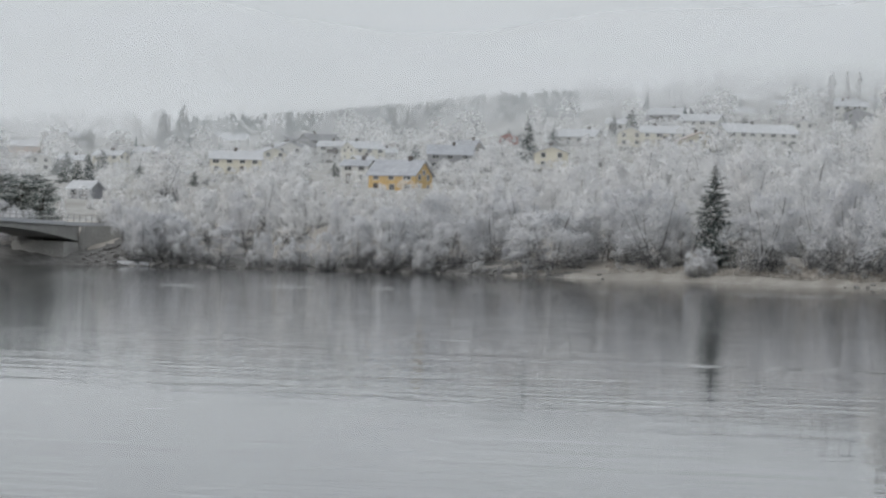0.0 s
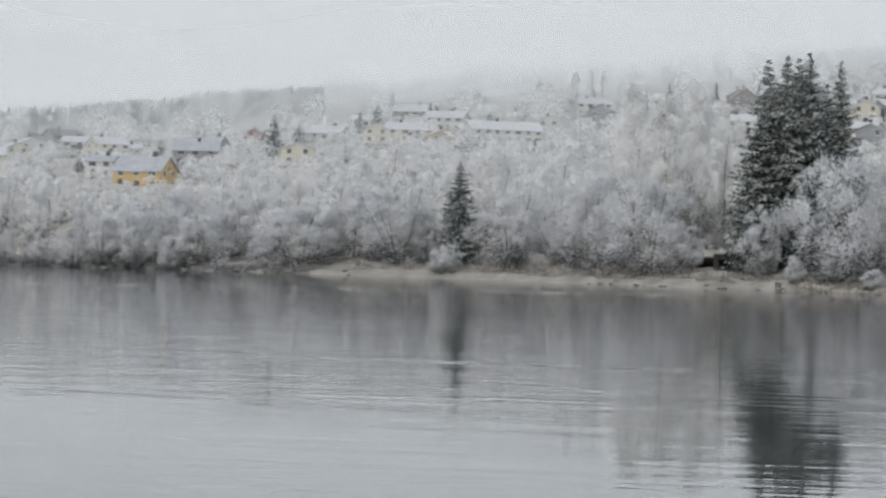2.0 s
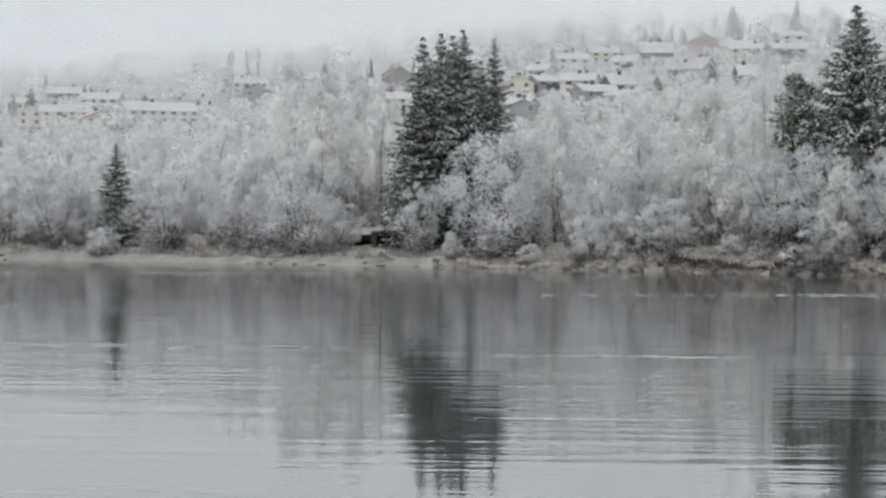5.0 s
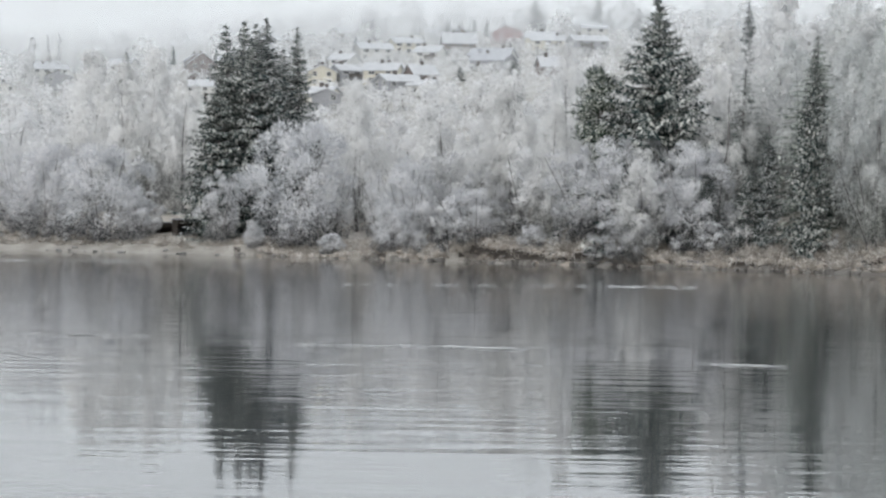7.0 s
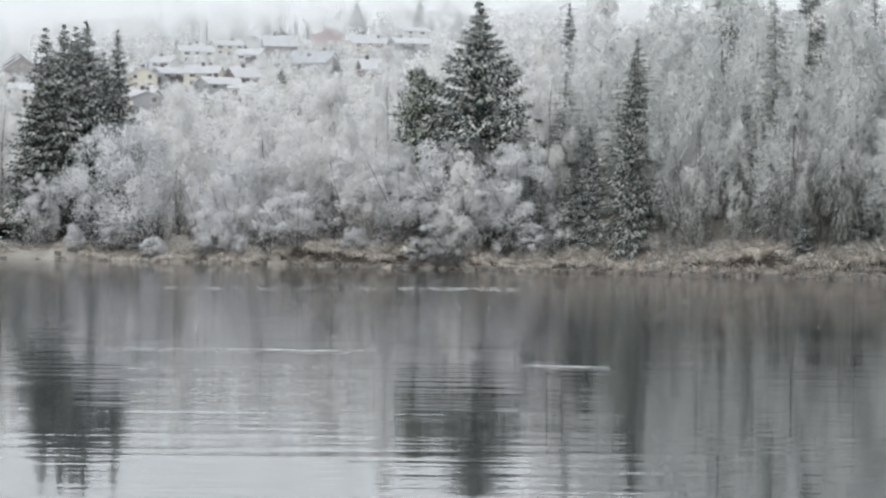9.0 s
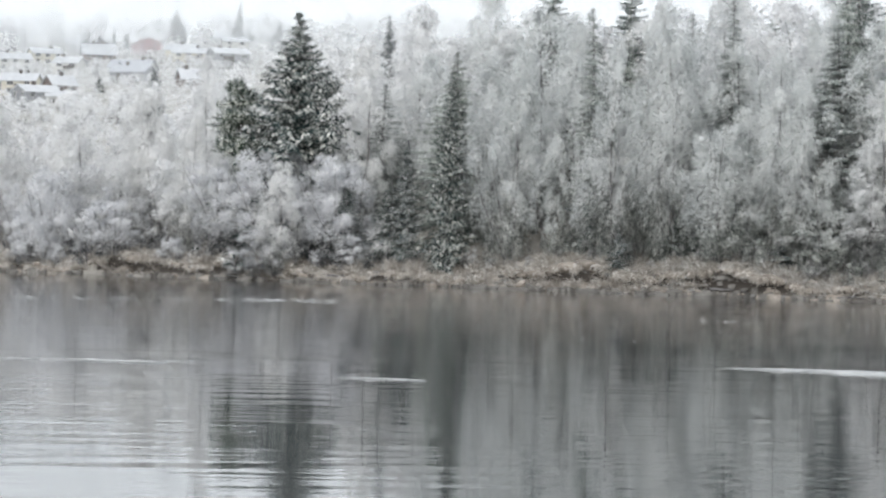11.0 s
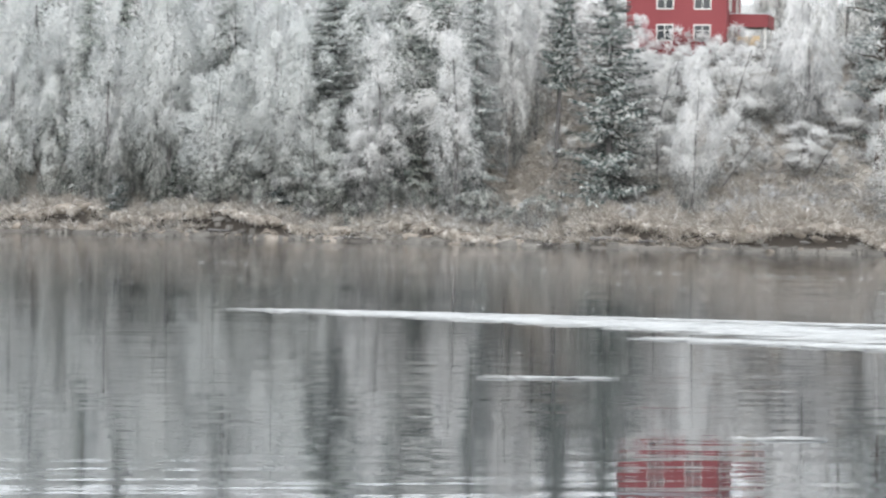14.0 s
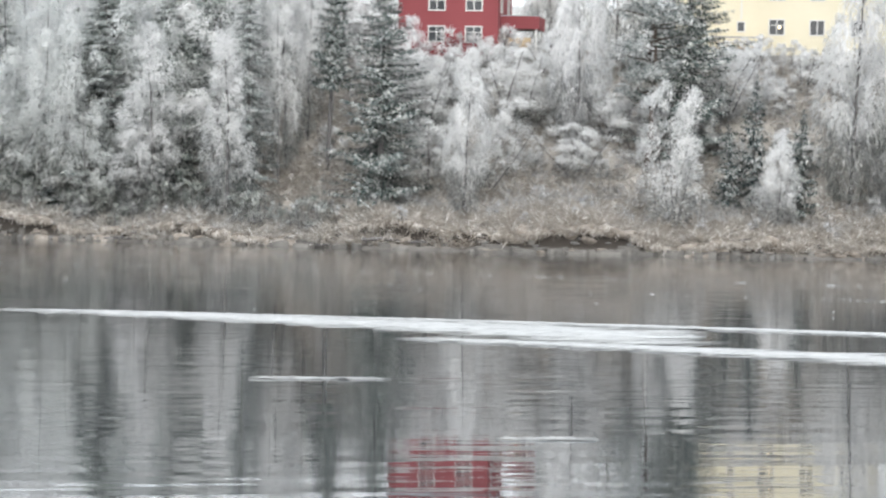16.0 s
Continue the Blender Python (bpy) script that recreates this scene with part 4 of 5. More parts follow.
    for zc in (1.83, 4.27):
        for xc in (-0.87, 2.02):
            window(root, xc, -W / 2, zc, 1.16, 1.12, "s", 2, bars=True)
        for yc in (-2.2, 2.2):
            window(root, L / 2, yc, zc, 1.0, 1.1, "e", 2)
    for xc in (-L / 2 + 0.06, L / 2 - 0.06):
        part("corner_board", boxes((xc - 0.08, xc + 0.08, -W / 2 - 0.03, -W / 2 + 0.1, 0, high)), WALLS["red"], root)
    bal = part("balcony", boxes((L / 2 + 0.02, L / 2 + 3.0, -2.6, 1.5, 2.45, 2.6)), DARK_WOOD, root, "boarded red balcony")
    part("parapet", boxes((L / 2 + 0.03, L / 2 + 3.0, -2.7, -2.62, 2.4, 3.4), (L / 2 + 2.95, L / 2 + 3.03, -2.62, 1.5, 2.4, 3.4)), WALLS["red"], bal)
    part("handrail", boxes((L / 2 + 0.03, L / 2 + 3.08, -2.76, -2.56, 3.4, 3.46)), SNOW, bal)
    for px, py in ((L / 2 + 0.3, -2.5), (L / 2 + 2.8, -2.5), (L / 2 + 2.8, 1.3)):
        part("post", boxes((px - 0.07, px + 0.07, py - 0.07, py + 0.07, -1.0, 2.4)), WHITE_TRIM, bal)
    part("lower_parapet", boxes((L / 2 + 0.4, L / 2 + 2.4, -2.55, -2.49, 1.0, 1.75)), TIMBER, bal, "pale timber boards under the balcony")
    part("lower_floor", boxes((L / 2 + 0.1, L / 2 + 2.9, -2.5, 1.4, 0.2, 0.35)), DARK_WOOD, bal)
    for k in range(7):
        part("baluster", boxes((L / 2 + 0.3 + 0.35 * k, L / 2 + 0.36 + 0.35 * k, -2.52, -2.46, 0.35, 1.0)), DARK_WOOD, bal)


def yellow_house():
    """The long pale yellow house beyond the spruces, with a small timber deck before it."""
    x, y, z = spot(23.3, 256)
    root = tagged(new("house"), "long pale yellow boarded house with white windows", "house")
    root.matrix_basis = pose(x, y, 15.6, 0, 0, -23.3)
    L, W, high = 17.0, 8.5, 6.2
    part("footing", boxes((-L / 2 + 0.05, L / 2 - 0.05, -W / 2 + 0.05, W / 2 - 0.05, -3.0, 0.0)), CONCRETE, root)
    bm = prism(bmesh.new(), [(-W / 2, 0), (W / 2, 0), (W / 2, high), (0, high + 2.4), (-W / 2, high)], -L / 2, L / 2)
    bmesh.ops.transform(bm, matrix=pose(0, 0, 0, 0, 0, 90), verts=bm.verts)
    part("wall", bm, WALLS["pale_yellow"], root)
    gable_roof(root, L, W, high, 29.5, "snow")
    for st in (0, 1):
        for k, (xc, w, h) in enumerate(((-6.6, 1.1, 1.15), (-3.25, 0.5, 0.7), (-0.43, 1.12, 1.15), (2.75, 1.05, 1.1), (6.0, 1.1, 1.15))):
            window(root, xc, -W / 2, 2.2 + 2.75 * st, w, h, "s", 2 if w > 0.6 else 1, lit=(k == 2 and st == 0), bars=True)
    pipe = bmesh.new()
    box(pipe, -3.31, -3.19, -W / 2 - 0.12, -W / 2, 2.75, high)
    part("downpipe", pipe, WHITE_TRIM, root)
    deck = tagged(new("timber_deck"), "small weathered timber deck with a railing before the yellow house", "deck")
    deck.matrix_basis = root.matrix_basis @ pose(-3.6, -W / 2 - 1.7, 0)
    part("floor", boxes((-1.9, 1.9, -1.3, 1.6, 0.35, 0.47)), TIMBER, deck)
    part("rail", boxes((-1.9, 1.9, -1.3, -1.22, 1.15, 1.27), (-1.9, -1.82, -1.22, 1.6, 1.15, 1.27), (1.82, 1.9, -1.22, 1.6, 1.15, 1.27)), STEEL, deck)
    for k in range(9):
        part("baluster", boxes((-1.86 + 0.46 * k, -1.80 + 0.46 * k, -1.3, -1.24, -0.9, 1.15)), STEEL, deck)


red_house()
yellow_house()


# ---- bridge ----
def bridge():
    """The concrete girder bridge: haunched spans, parapet walls, railing, piers and the abutment with its wing wall."""
    ax, ay, _ = spot(-23.6, 398)
    root = tagged(new("bridge"), "concrete road bridge with haunched spans and a steel railing", "bridge")
    root.matrix_basis = pose(ax, ay, 0, 0, 0, -88.5)
    wide, span, count = 6.4, 62.0, 5
    # local x runs out over the river, local y towards the far side of the deck
    def top(x):
        return 5.15 + 0.55 * math.sin(math.pi * min(x, 310) / 310) + 0.008 * min(x, 60)
    for s in range(count):
        bm = bmesh.new()
        xs = [s * span + span * k / 24 for k in range(25)]
        rows = []
        for x in xs:
            u = (x - s * span) / span
            under = top(x) - 0.95 - 1.35 * abs(2 * u - 1) ** 2.2
            rows.append([bm.verts.new((x, yy, zz)) for yy, zz in ((-wide, top(x) - 0.3), (0, top(x) - 0.3), (0, under), (-wide, under))])
        for a, b in zip(rows, rows[1:]):
            for k in range(4):
                bm.faces.new((a[k], b[k], b[(k + 1) % 4], a[(k + 1) % 4]))
        bm.faces.new(rows[0][::-1])
        bm.faces.new(rows[-1])
        bmesh.ops.recalc_face_normals(bm, faces=bm.faces)
        part("girder", bm, CONCRETE, root)
        if s:
            part("pier", boxes((s * span - 0.9, s * span + 0.9, -wide + 0.8, -0.8, -4, top(s * span) - 2.3)), CONCRETE, root)
    for y0 in (-wide - 0.25, -0.05):
        bm = bmesh.new()
        for x in range(-20, 310, 5):
            box(bm, x, x + 5, y0, y0 + 0.3, top(max(x, 0)) - 0.35, top(max(x, 0)) + 0.12)
        part("kerb", bm, SNOW, root, "snow-dusted edge beam")
    part("roadway", boxes((-20, 310, -wide, -0.05, 4.75, 4.9)), CONCRETE, root)
    for x in range(-18, 120, 2):
        part("post", boxes((x - 0.03, x + 0.03, 0.06, 0.12, top(max(x, 0)) + 0.1, top(max(x, 0)) + 1.05)), STEEL, root)
    for h in (0.55, 1.0):
        bm = bmesh.new()
        for x in range(-20, 120, 2):
            box(bm, x, x + 2, 0.065, 0.115, top(max(x, 0)) + h, top(max(x, 0)) + h + 0.05)
        part("rail", bm, STEEL, root)
    part("abutment", boxes((-3.0, 5.5, -wide - 0.3, 0.25, -2, 2.75)), CONCRETE, root, "stained grey concrete abutment")
    wing = bmesh.new()
    prism(wing, [(-3.0, 4.75), (-3.0, -1), (0.5, -1), (0.5, 3.2), (0.0, 4.75)], 0.26, 0.8)
    part("wing_wall", wing, CONCRETE, root)
    bx, by, bz = spot(-22.0, 408)
    v = root.matrix_basis.inverted() @ Vector((bx, by, 0))
    bank = bmesh.new()
    c = [(-0.5, 0.8), (-3.0, 0.8), (v.x - 2, v.y), (v.x, v.y)]
    lo = [bank.verts.new((q[0], q[1], -0.5)) for q in c]
    hi = [bank.verts.new((q[0], q[1], 4.85)) for q in c]
    bank.faces.new(hi)
    for k in range(4):
        bank.faces.new((lo[k], lo[(k + 1) % 4], hi[(k + 1) % 4], hi[k]))
    bmesh.ops.recalc_face_normals(bank, faces=bank.faces)
    part("retaining_wall", bank, CONCRETE, root, "long pale retaining wall beside the road")


bridge()


def power_frame(bearing, dist, height, width):
    x, y, z = spot(bearing, dist)
    root = tagged(new("power_line_pylon"), "grey twin-pole power pylon with cross-arms in the fog", "pylon", "power pylons on the hill")
    root.matrix_basis = pose(x, y, z, 0, 0, -bearing)
    for s in (-1, 1):
        bm = bmesh.new()
        bmesh.ops.create_cone(bm, cap_ends=True, segments=8, radius1=0.22, radius2=0.15, depth=height + 1, matrix=pose(s * width / 2, 0, height / 2 - 0.5))
        part("pole", bm, STEEL, root)
    for zz in (height - 0.3, height - 2.6):
        part("cross_arm", boxes((-width / 2 - 0.8, width / 2 + 0.8, -0.3, -0.16, zz - 0.12, zz + 0.12)), STEEL, root)


power_frame(-3.78, 1060, 11.5, 4.6)
power_frame(-0.15, 1100, 11.5, 5.0)


def boat_shed(bearing, dist):
    x, y, z = spot(bearing, dist)
    root = tagged(new("boat_shed"), "low dark wooden boat shed with rime on its roof", "shed")
    root.matrix_basis = pose(x, y, z, 0, 0, -bearing + 10)
    for s in (-2.6, 2.5):
        part("side_wall", boxes((s, s + 0.1, -1.4, 1.4, -0.5, 1.35)), DARK_WOOD, root)
    part("back_wall", boxes((-2.5, 2.5, 1.3, 1.4, -0.5, 1.5)), DARK_WOOD, root)
    part("front_board", boxes((-2.5, 2.5, -1.4, -1.32, 0.95, 1.35)), DARK_WOOD, root)
    part("roof", prism(bmesh.new(), [(-2.9, 1.36), (2.9, 1.36), (2.9, 1.46), (-2.9, 1.46)], -1.8, 1.8), SLATE, root)


boat_shed(-7.0, 332)
boat_shed(-7.7, 336)


# ---- the trees that stand out ----
tree("far_spruce", -23.44, 1153, 8.2, 6.2)
tree("far_spruce", -23.54, 1155, 7.0, 5.0)
tree("far_spruce", -23.46, 771, 7.1, 3.3)
tree("far_spruce", -22.1, 1130, 13.9, 7.7)
tree("far_spruce", -21.78, 1114, 16.3, 8.8)
tree("far_spruce", -17.56, 878, 6.0, 4.7)
tree("far_spruce", -17.98, 1178, 10.7, 5.1)
tree("far_spruce", -17.7, 1141, 9.4, 8.2)
tree("far_spruce", -15.51, 819, 11.7, 5.9)
tree("far_spruce", -15.05, 952, 6.1, 4.8)
tree("far_spruce", -13.96, 1072, 5.5, 3.5)
tree("far_spruce", -13.64, 1070, 7.1, 5.4)
tree("far_spruce", -11.6, 993, 5.1, 3.9)
tree("far_spruce", -11.75, 978, 4.0, 2.8)
tree("far_spruce", -10.77, 694, 5.2, 2.7)
tree("far_spruce", -18.99, 1123, 5.0, 2.8)
tree("rimed_pine", -24.84, 416, 8.1, 7.0)
tree("rimed_pine", -24.62, 414, 7.6, 7.0)
tree("rimed_pine", -25.0, 413, 7.2, 7.0)
tree("rimed_pine", -24.3, 413, 6.6, 6.0)
tree("rimed_pine", -24.43, 419, 7.8, 6.5)
tree("rimed_pine", -24.15, 416, 7.1, 4.1)
tree("rimed_pine", -25.24, 419, 7.2, 6.1)
tree("poplar", -10.07, 987, 15.0, 2.5)
tree("poplar", -9.65, 1030, 14.4, 2.6)
tree("spruce", -12.12, 360, 12.0, 5.3)
tree("spruce", -6.45, 329, 22.0, 8.2)
tree("spruce", -6.18, 335, 21.9, 8.2)
tree("spruce", -5.88, 333, 21.8, 8.2)
tree("spruce", -5.65, 326, 22.6, 8.2)
tree("spruce", -5.21, 331, 21.2, 5.6)
tree("spruce", -6.62, 325, 17.5, 7.5)
tree("spruce", -6.59, 328, 15.0, 8.2)
tree("far_spruce", -8.34, 996, 10.5, 4.6)
tree("far_spruce", -7.93, 1003, 8.1, 2.9)
tree("far_spruce", -2.55, 1149, 9.2, 4.5)
tree("far_spruce", -0.97, 1211, 14.0, 8.7)
tree("far_spruce", 0.18, 1127, 16.8, 5.3)
tree("far_spruce", 0.91, 1097, 10.9, 6.7)
tree("far_spruce", -1.32, 801, 4.6, 3.2)
tree("spruce", -1.26, 461, 8.6, 3.6)
tree("far_spruce", -13.95, 1022, 7.2, 3.7)
tree("far_spruce", -13.64, 1010, 8.0, 4.0)
tree("far_spruce", -1.83, 1198, 6.8, 3.4)
tree("broad_spruce", 1.37, 278, 21.6, 16.0)
tree("bank_pine", 0.32, 284, 15.6, 7.0)
tree("spruce", 4.04, 259.5, 17.4, 4.2)
tree("spruce", 3.3, 263, 10.5, 2.9)
tree("spruce", 2.22, 269, 7.3, 3.8)
tree("spruce", 2.99, 264, 7.2, 3.5)
tree("grey_spruce", 5.79, 273, 20.6, 7.7)
tree("grey_spruce", 7.31, 271, 18.1, 7.0)
tree("spruce", 2.96, 319, 15.9, 3.8)
tree("grey_spruce", 11.4, 262, 19.0, 5.4)
tree("frost_spruce", 9.13, 246, 20.4, 4.8)
tree("frost_spruce", 12.5, 238, 20.4, 6.8)
tree("frost_spruce", 13.05, 243, 18.5, 6.0)
tree("wood_alder", 6.75, 249, 11.0, 5.0)
# spruce added as dark fill for the shaded gap in the wood
tree("spruce", 6.8, 254, 12.5, 4.6)
tree("frost_spruce", 6.77, 253, 20.3, 5.5)
tree("high_spruce", 15.12, 235, 18.6, 3.8)
tree("grey_spruce", 16.09, 229, 18.5, 7.2)
tree("frost_spruce", 13.67, 232, 19.7, 5.0)
tree("frost_spruce", 11.35, 243, 21.8, 5.7)
tree("pine", 20.89, 232, 15.5, 7.1)
tree("grey_spruce", 21.63, 234, 19.4, 7.7)
tree("young_spruce", 22.82, 230, 9.3, 2.9)
tree("young_spruce", 23.64, 229, 8.0, 3.1)
tree("young_spruce", 22.41, 228, 6.5, 2.5)
tree("young_spruce", 7.2, 245, 3.5, 2.6)
tree("young_spruce", 10.09, 238, 2.8, 3.4)
tree("young_spruce", 10.84, 239, 4.4, 2.1)
tree("willow", -15.03, 373, 6.5, 14.0)
tree("willow", -16.75, 381, 6.0, 9.0)
tree("willow", -18.02, 384, 7.0, 8.8)
tree("alder", -17.4, 388, 7.5, 7.0)
tree("alder", -16.0, 384, 7.0, 7.0)
tree("alder", -14.0, 374, 8.0, 7.5)
tree("alder", -13.1, 364, 9.4, 8.5)
tree("alder", -11.26, 351, 8.7, 8.2)
tree("willow", -9.75, 344, 9.2, 9.3)
tree("willow", -8.69, 336, 9.5, 12.0)
tree("willow", -12.32, 355, 3.1, 4.5)
tree("birch", -9.03, 375, 18.0, 10.1)
tree("birch", -7.9, 363, 18.2, 9.8)
tree("birch", -8.41, 361, 16.6, 9.1)
tree("birch", -7.28, 361, 15.6, 7.1)
tree("willow", -5.12, 311, 11.4, 12.5)
tree("spruce", -5.47, 329, 19.0, 6.5)
tree("spruce", -6.05, 326, 20.5, 8.0)
tree("alder", -6.68, 319, 7.1, 4.6)
tree("birch", -4.13, 320, 14.4, 7.5)
tree("willow", -3.15, 299, 8.1, 7.5)
tree("birch", -2.64, 305, 13.2, 8.8)
tree("birch", -1.52, 297, 14.2, 9.0)
tree("birch", -0.3, 294, 16.3, 5.8)
tree("birch", -0.6, 287, 12.4, 5.7)
tree("alder", 1.75, 273, 8.8, 7.0)
tree("alder", 0.75, 274, 8.6, 7.0)
tree("birch", 1.0, 270.5, 9.6, 5.5)
tree("alder", 2.25, 268, 8.5, 6.5)
tree("alder", 0.1, 279, 8.0, 7.0)
tree("birch", -1.26, 295, 14.3, 7.4)
tree("alder", 0.4, 277, 7.7, 7.4)
tree("alder", 1.23, 272, 5.9, 6.3)
tree("thin", 2.58, 275, 16.7, 5.4)
tree("birch", 3.45, 293, 16.9, 8.4)
tree("wood_birch", 4.67, 286, 17.0, 8.7)
tree("wood_birch", 5.19, 259, 16.6, 6.5)
tree("wood_birch", 6.31, 254, 18.5, 6.8)
tree("wood_birch", 7.12, 248, 17.0, 5.8)
tree("wood_birch", 8.03, 247, 20.0, 7.1)
tree("wood_birch", 8.11, 246, 17.9, 7.5)
tree("wood_birch", 10.06, 240, 15.8, 7.3)
tree("wood_alder", 9.06, 240, 10.1, 6.4)
tree("wood_birch", 10.86, 247, 16.9, 7.1)
tree("wood_birch", 7.97, 248, 17.1, 7.6)
tree("wood_birch", 9.3, 245, 15.7, 7.9)
tree("wood_birch", 10.53, 238, 14.3, 6.4)
tree("wood_alder", 9.04, 240, 8.6, 6.4)
tree("thin", 11.97, 234, 13.2, 4.6)
tree("thin", 13.3, 230, 13.4, 4.1)
tree("wood_birch", 14.17, 247, 13.1, 6.7)
tree("thin", 14.4, 236, 15.4, 4.2)
tree("birch", 17.6, 226, 11.4, 4.4)
tree("birch", 16.62, 238, 8.0, 4.2)
tree("shrub", 17.1, 243, 3.0, 3.4)
tree("shrub", 17.75, 243, 2.6, 3.2)
tree("shrub", 18.3, 243, 2.8, 3.4)
tree("pale_alder", 16.9, 236, 6.2, 5.0)
tree("pale_alder", 17.23, 239, 4.9, 4.7)
tree("birch", 19.6, 234, 16.3, 5.4)
tree("pale_alder", 21.4, 224, 9.7, 6.0)
tree("birch", 23.25, 226, 6.7, 4.0)
tree("birch", 24.58, 232, 19.8, 7.9)
tree("birch", 25.35, 232, 18.0, 7.1)
tree("pale_alder", 22.35, 238, 5.1, 8.5)
tree("pale_alder", 18.78, 237, 5.2, 5.5)
tree("willow", -24.75, 397, 4.4, 7.5)
tree("willow", -25.1, 401, 4.4, 7.0)
tree("willow", -22.6, 397, 4.2, 6.0)
tree("willow", -22.2, 395, 4.6, 7.0)
tree("alder", -22.0, 394, 5.6, 7.0)
tree("far_spruce", -23.2, 905, 6.0, 5.0)
tree("far_spruce", -23.85, 880, 6.5, 7.0)
tree("far_spruce", -24.0, 850, 5.0, 7.0)
tree("far_spruce", -22.55, 800, 3.6, 5.0)
tree("far_spruce", -21.55, 700, 3.2, 4.5)
tree("far_spruce", -19.0, 770, 3.5, 5.0)
tree("far_spruce", -8.6, 880, 5.0, 4.0)
tree("far_spruce", -2.3, 800, 4.5, 5.0)
tree("far_spruce", -1.95, 870, 5.5, 4.0)
tree("pale_alder", 16.95, 231, 5.0, 6.0)
tree("pale_alder", 17.95, 230, 6.5, 5.5)
tree("pale_alder", 18.4, 236, 6.0, 7.5)
tree("pale_alder", 19.7, 237, 6.0, 4.5)
tree("pale_alder", 19.7, 231, 3.8, 6.0)
tree("pale_alder", 20.3, 235, 4.2, 6.0)
tree("pale_alder", 17.5, 239, 4.0, 6.0)
tree("pale_alder", 16.75, 241, 4.2, 6.0)
# small spruces added to stand in for the dark shading under the trees
tree("young_spruce", 8.6, 243, 2.4, 2.2)
tree("young_spruce", 9.55, 241, 2.2, 2.2)
tree("young_spruce", 11.6, 236, 2.8, 2.4)
tree("young_spruce", 12.2, 235, 3.4, 2.6)
tree("young_spruce", 12.9, 234, 2.6, 2.2)
tree("young_spruce", 10.35, 240, 3.2, 2.4)
tree("young_spruce", 6.6, 250, 2.2, 2.0)
tree("far_spruce", -23.9, 742, 4.5, 6.0)
tree("far_spruce", -23.65, 735, 5.0, 6.0)
tree("far_spruce", -23.4, 640, 5.6, 2.4)
tree("thin", 13.7, 236, 15.0, 3.5)
tree("thin", 14.25, 235, 14.0, 3.2)
tree("thin", 14.75, 239, 13.5, 3.2)
tree("grey_spruce", 9.45, 240.5, 5.5, 4)
tree("grey_spruce", 9.9, 241, 4.2, 3.6)
# the next four are added to darken the shaded foot of the wood
tree("grey_spruce", 10.6, 240, 6.5, 4)
tree("grey_spruce", 11.2, 238, 4.5, 3.6)
tree("grey_spruce", 8.2, 245, 4.5, 3.6)
tree("grey_spruce", 11.95, 237, 7.5, 4.5)
tree("birch", 19.15, 257, 16.0, 6.5)
tree("birch", 20.3, 256, 17.0, 7.0)

# ---- rows of trees along the bank and up the slope ----
fill = random.Random(11)
CANOPY = ((-26, 0.45), (-24, 0.5), (-23, 0.69), (-21, 0.95), (-20, 1.22), (-18.9, 0.92), (-18.3, 0.84), (-17.4, 0.88), (-16.9, 1.05), (-15.9, 1.25), (-14.8, 1.48), (-13.8, 1.55),
          (-12.8, 1.73), (-11.8, 1.8), (-10.7, 1.88), (-9.7, 2.2), (-9.1, 2.4), (-7, 2.1), (-5, 1.95), (-4, 2.2), (-2, 2.25), (-0.1, 2.9), (1.8, 2.6), (2.8, 3.2), (4.9, 4.0), (9, 4.6), (14, 4.4))


def crest(bearing):
    """Elevation in degrees that the tree tops of the belt reach."""
    return float(np.interp(bearing, *np.array(CANOPY).T))


def row(kind, b0, b1, step, s0, s1, lo, hi, cap=1.0, spread_=1.0, gaps=()):
    b = b0 + fill.uniform(0, step)
    while b < b1:
        if any(g0 < b < g1 for g0, g1 in gaps):
            b += step
            continue
        d = float(shore(b)) + fill.uniform(s0, s1)
        z = float(relief(b, d))
        room = EYE + d * math.tan(radians(crest(b) * cap)) - z
        h = min(fill.uniform(lo, hi), max(room, 2.0) * fill.uniform(0.86, 1.03))
        k = fill.choice(kind) if isinstance(kind, tuple) else kind
        tree(k, b, d, h, h * fill.uniform(0.55, 0.85) * spread_)
        b += step * fill.uniform(0.7, 1.3)


row(("willow", "alder"), -22.8, -17.2, 0.7, -0.2, 1.8, 3.8, 6.0, spread_=1.4)
row("bush", -22.3, -15.0, 0.45, 0.4, 2.0, 1.0, 2.2, spread_=1.7)
row("bush", -15.0, -8.2, 0.8, 4.5, 7.5, 0.8, 1.7, spread_=1.7)
row("willow", -14.3, -9.6, 0.8, 8.5, 11.0, 3.0, 4.6, spread_=1.6, gaps=((-12.4, -11.8),))
row(("alder", "belt_alder"), -23.0, -9.5, 0.8, 10, 16, 6.5, 9)
row(("belt_birch", "belt_alder"), -23.4, -9.3, 0.62, 20, 32, 8, 11)
row(("belt_birch", "belt_alder", "belt_birch"), -24.0, -7.5, 0.62, 40, 62, 8, 13)
row(("belt_birch", "far"), -25.5, -4.5, 0.6, 80, 120, 8, 13)
row(("far",), -25.5, -4.5, 0.5, 130, 200, 6, 10)
row(("alder", "willow", "bush"), -9.5, -6.4, 0.75, 4.5, 7.5, 1.6, 5.0, spread_=1.7, gaps=((-8.0, -6.4),))
row(("alder", "willow", "bush"), -6.4, 3.0, 0.6, 1.5, 4.2, 1.6, 4.8, spread_=1.8, gaps=((-4.4, -3.9), (-1.6, -1.2), (0.4, 0.8)))
row(("alder", "belt_alder"), -9.4, 2.0, 1.1, 9, 15, 6, 9, 0.85, gaps=((-8.2, -5.0), (0.2, 2.4)))
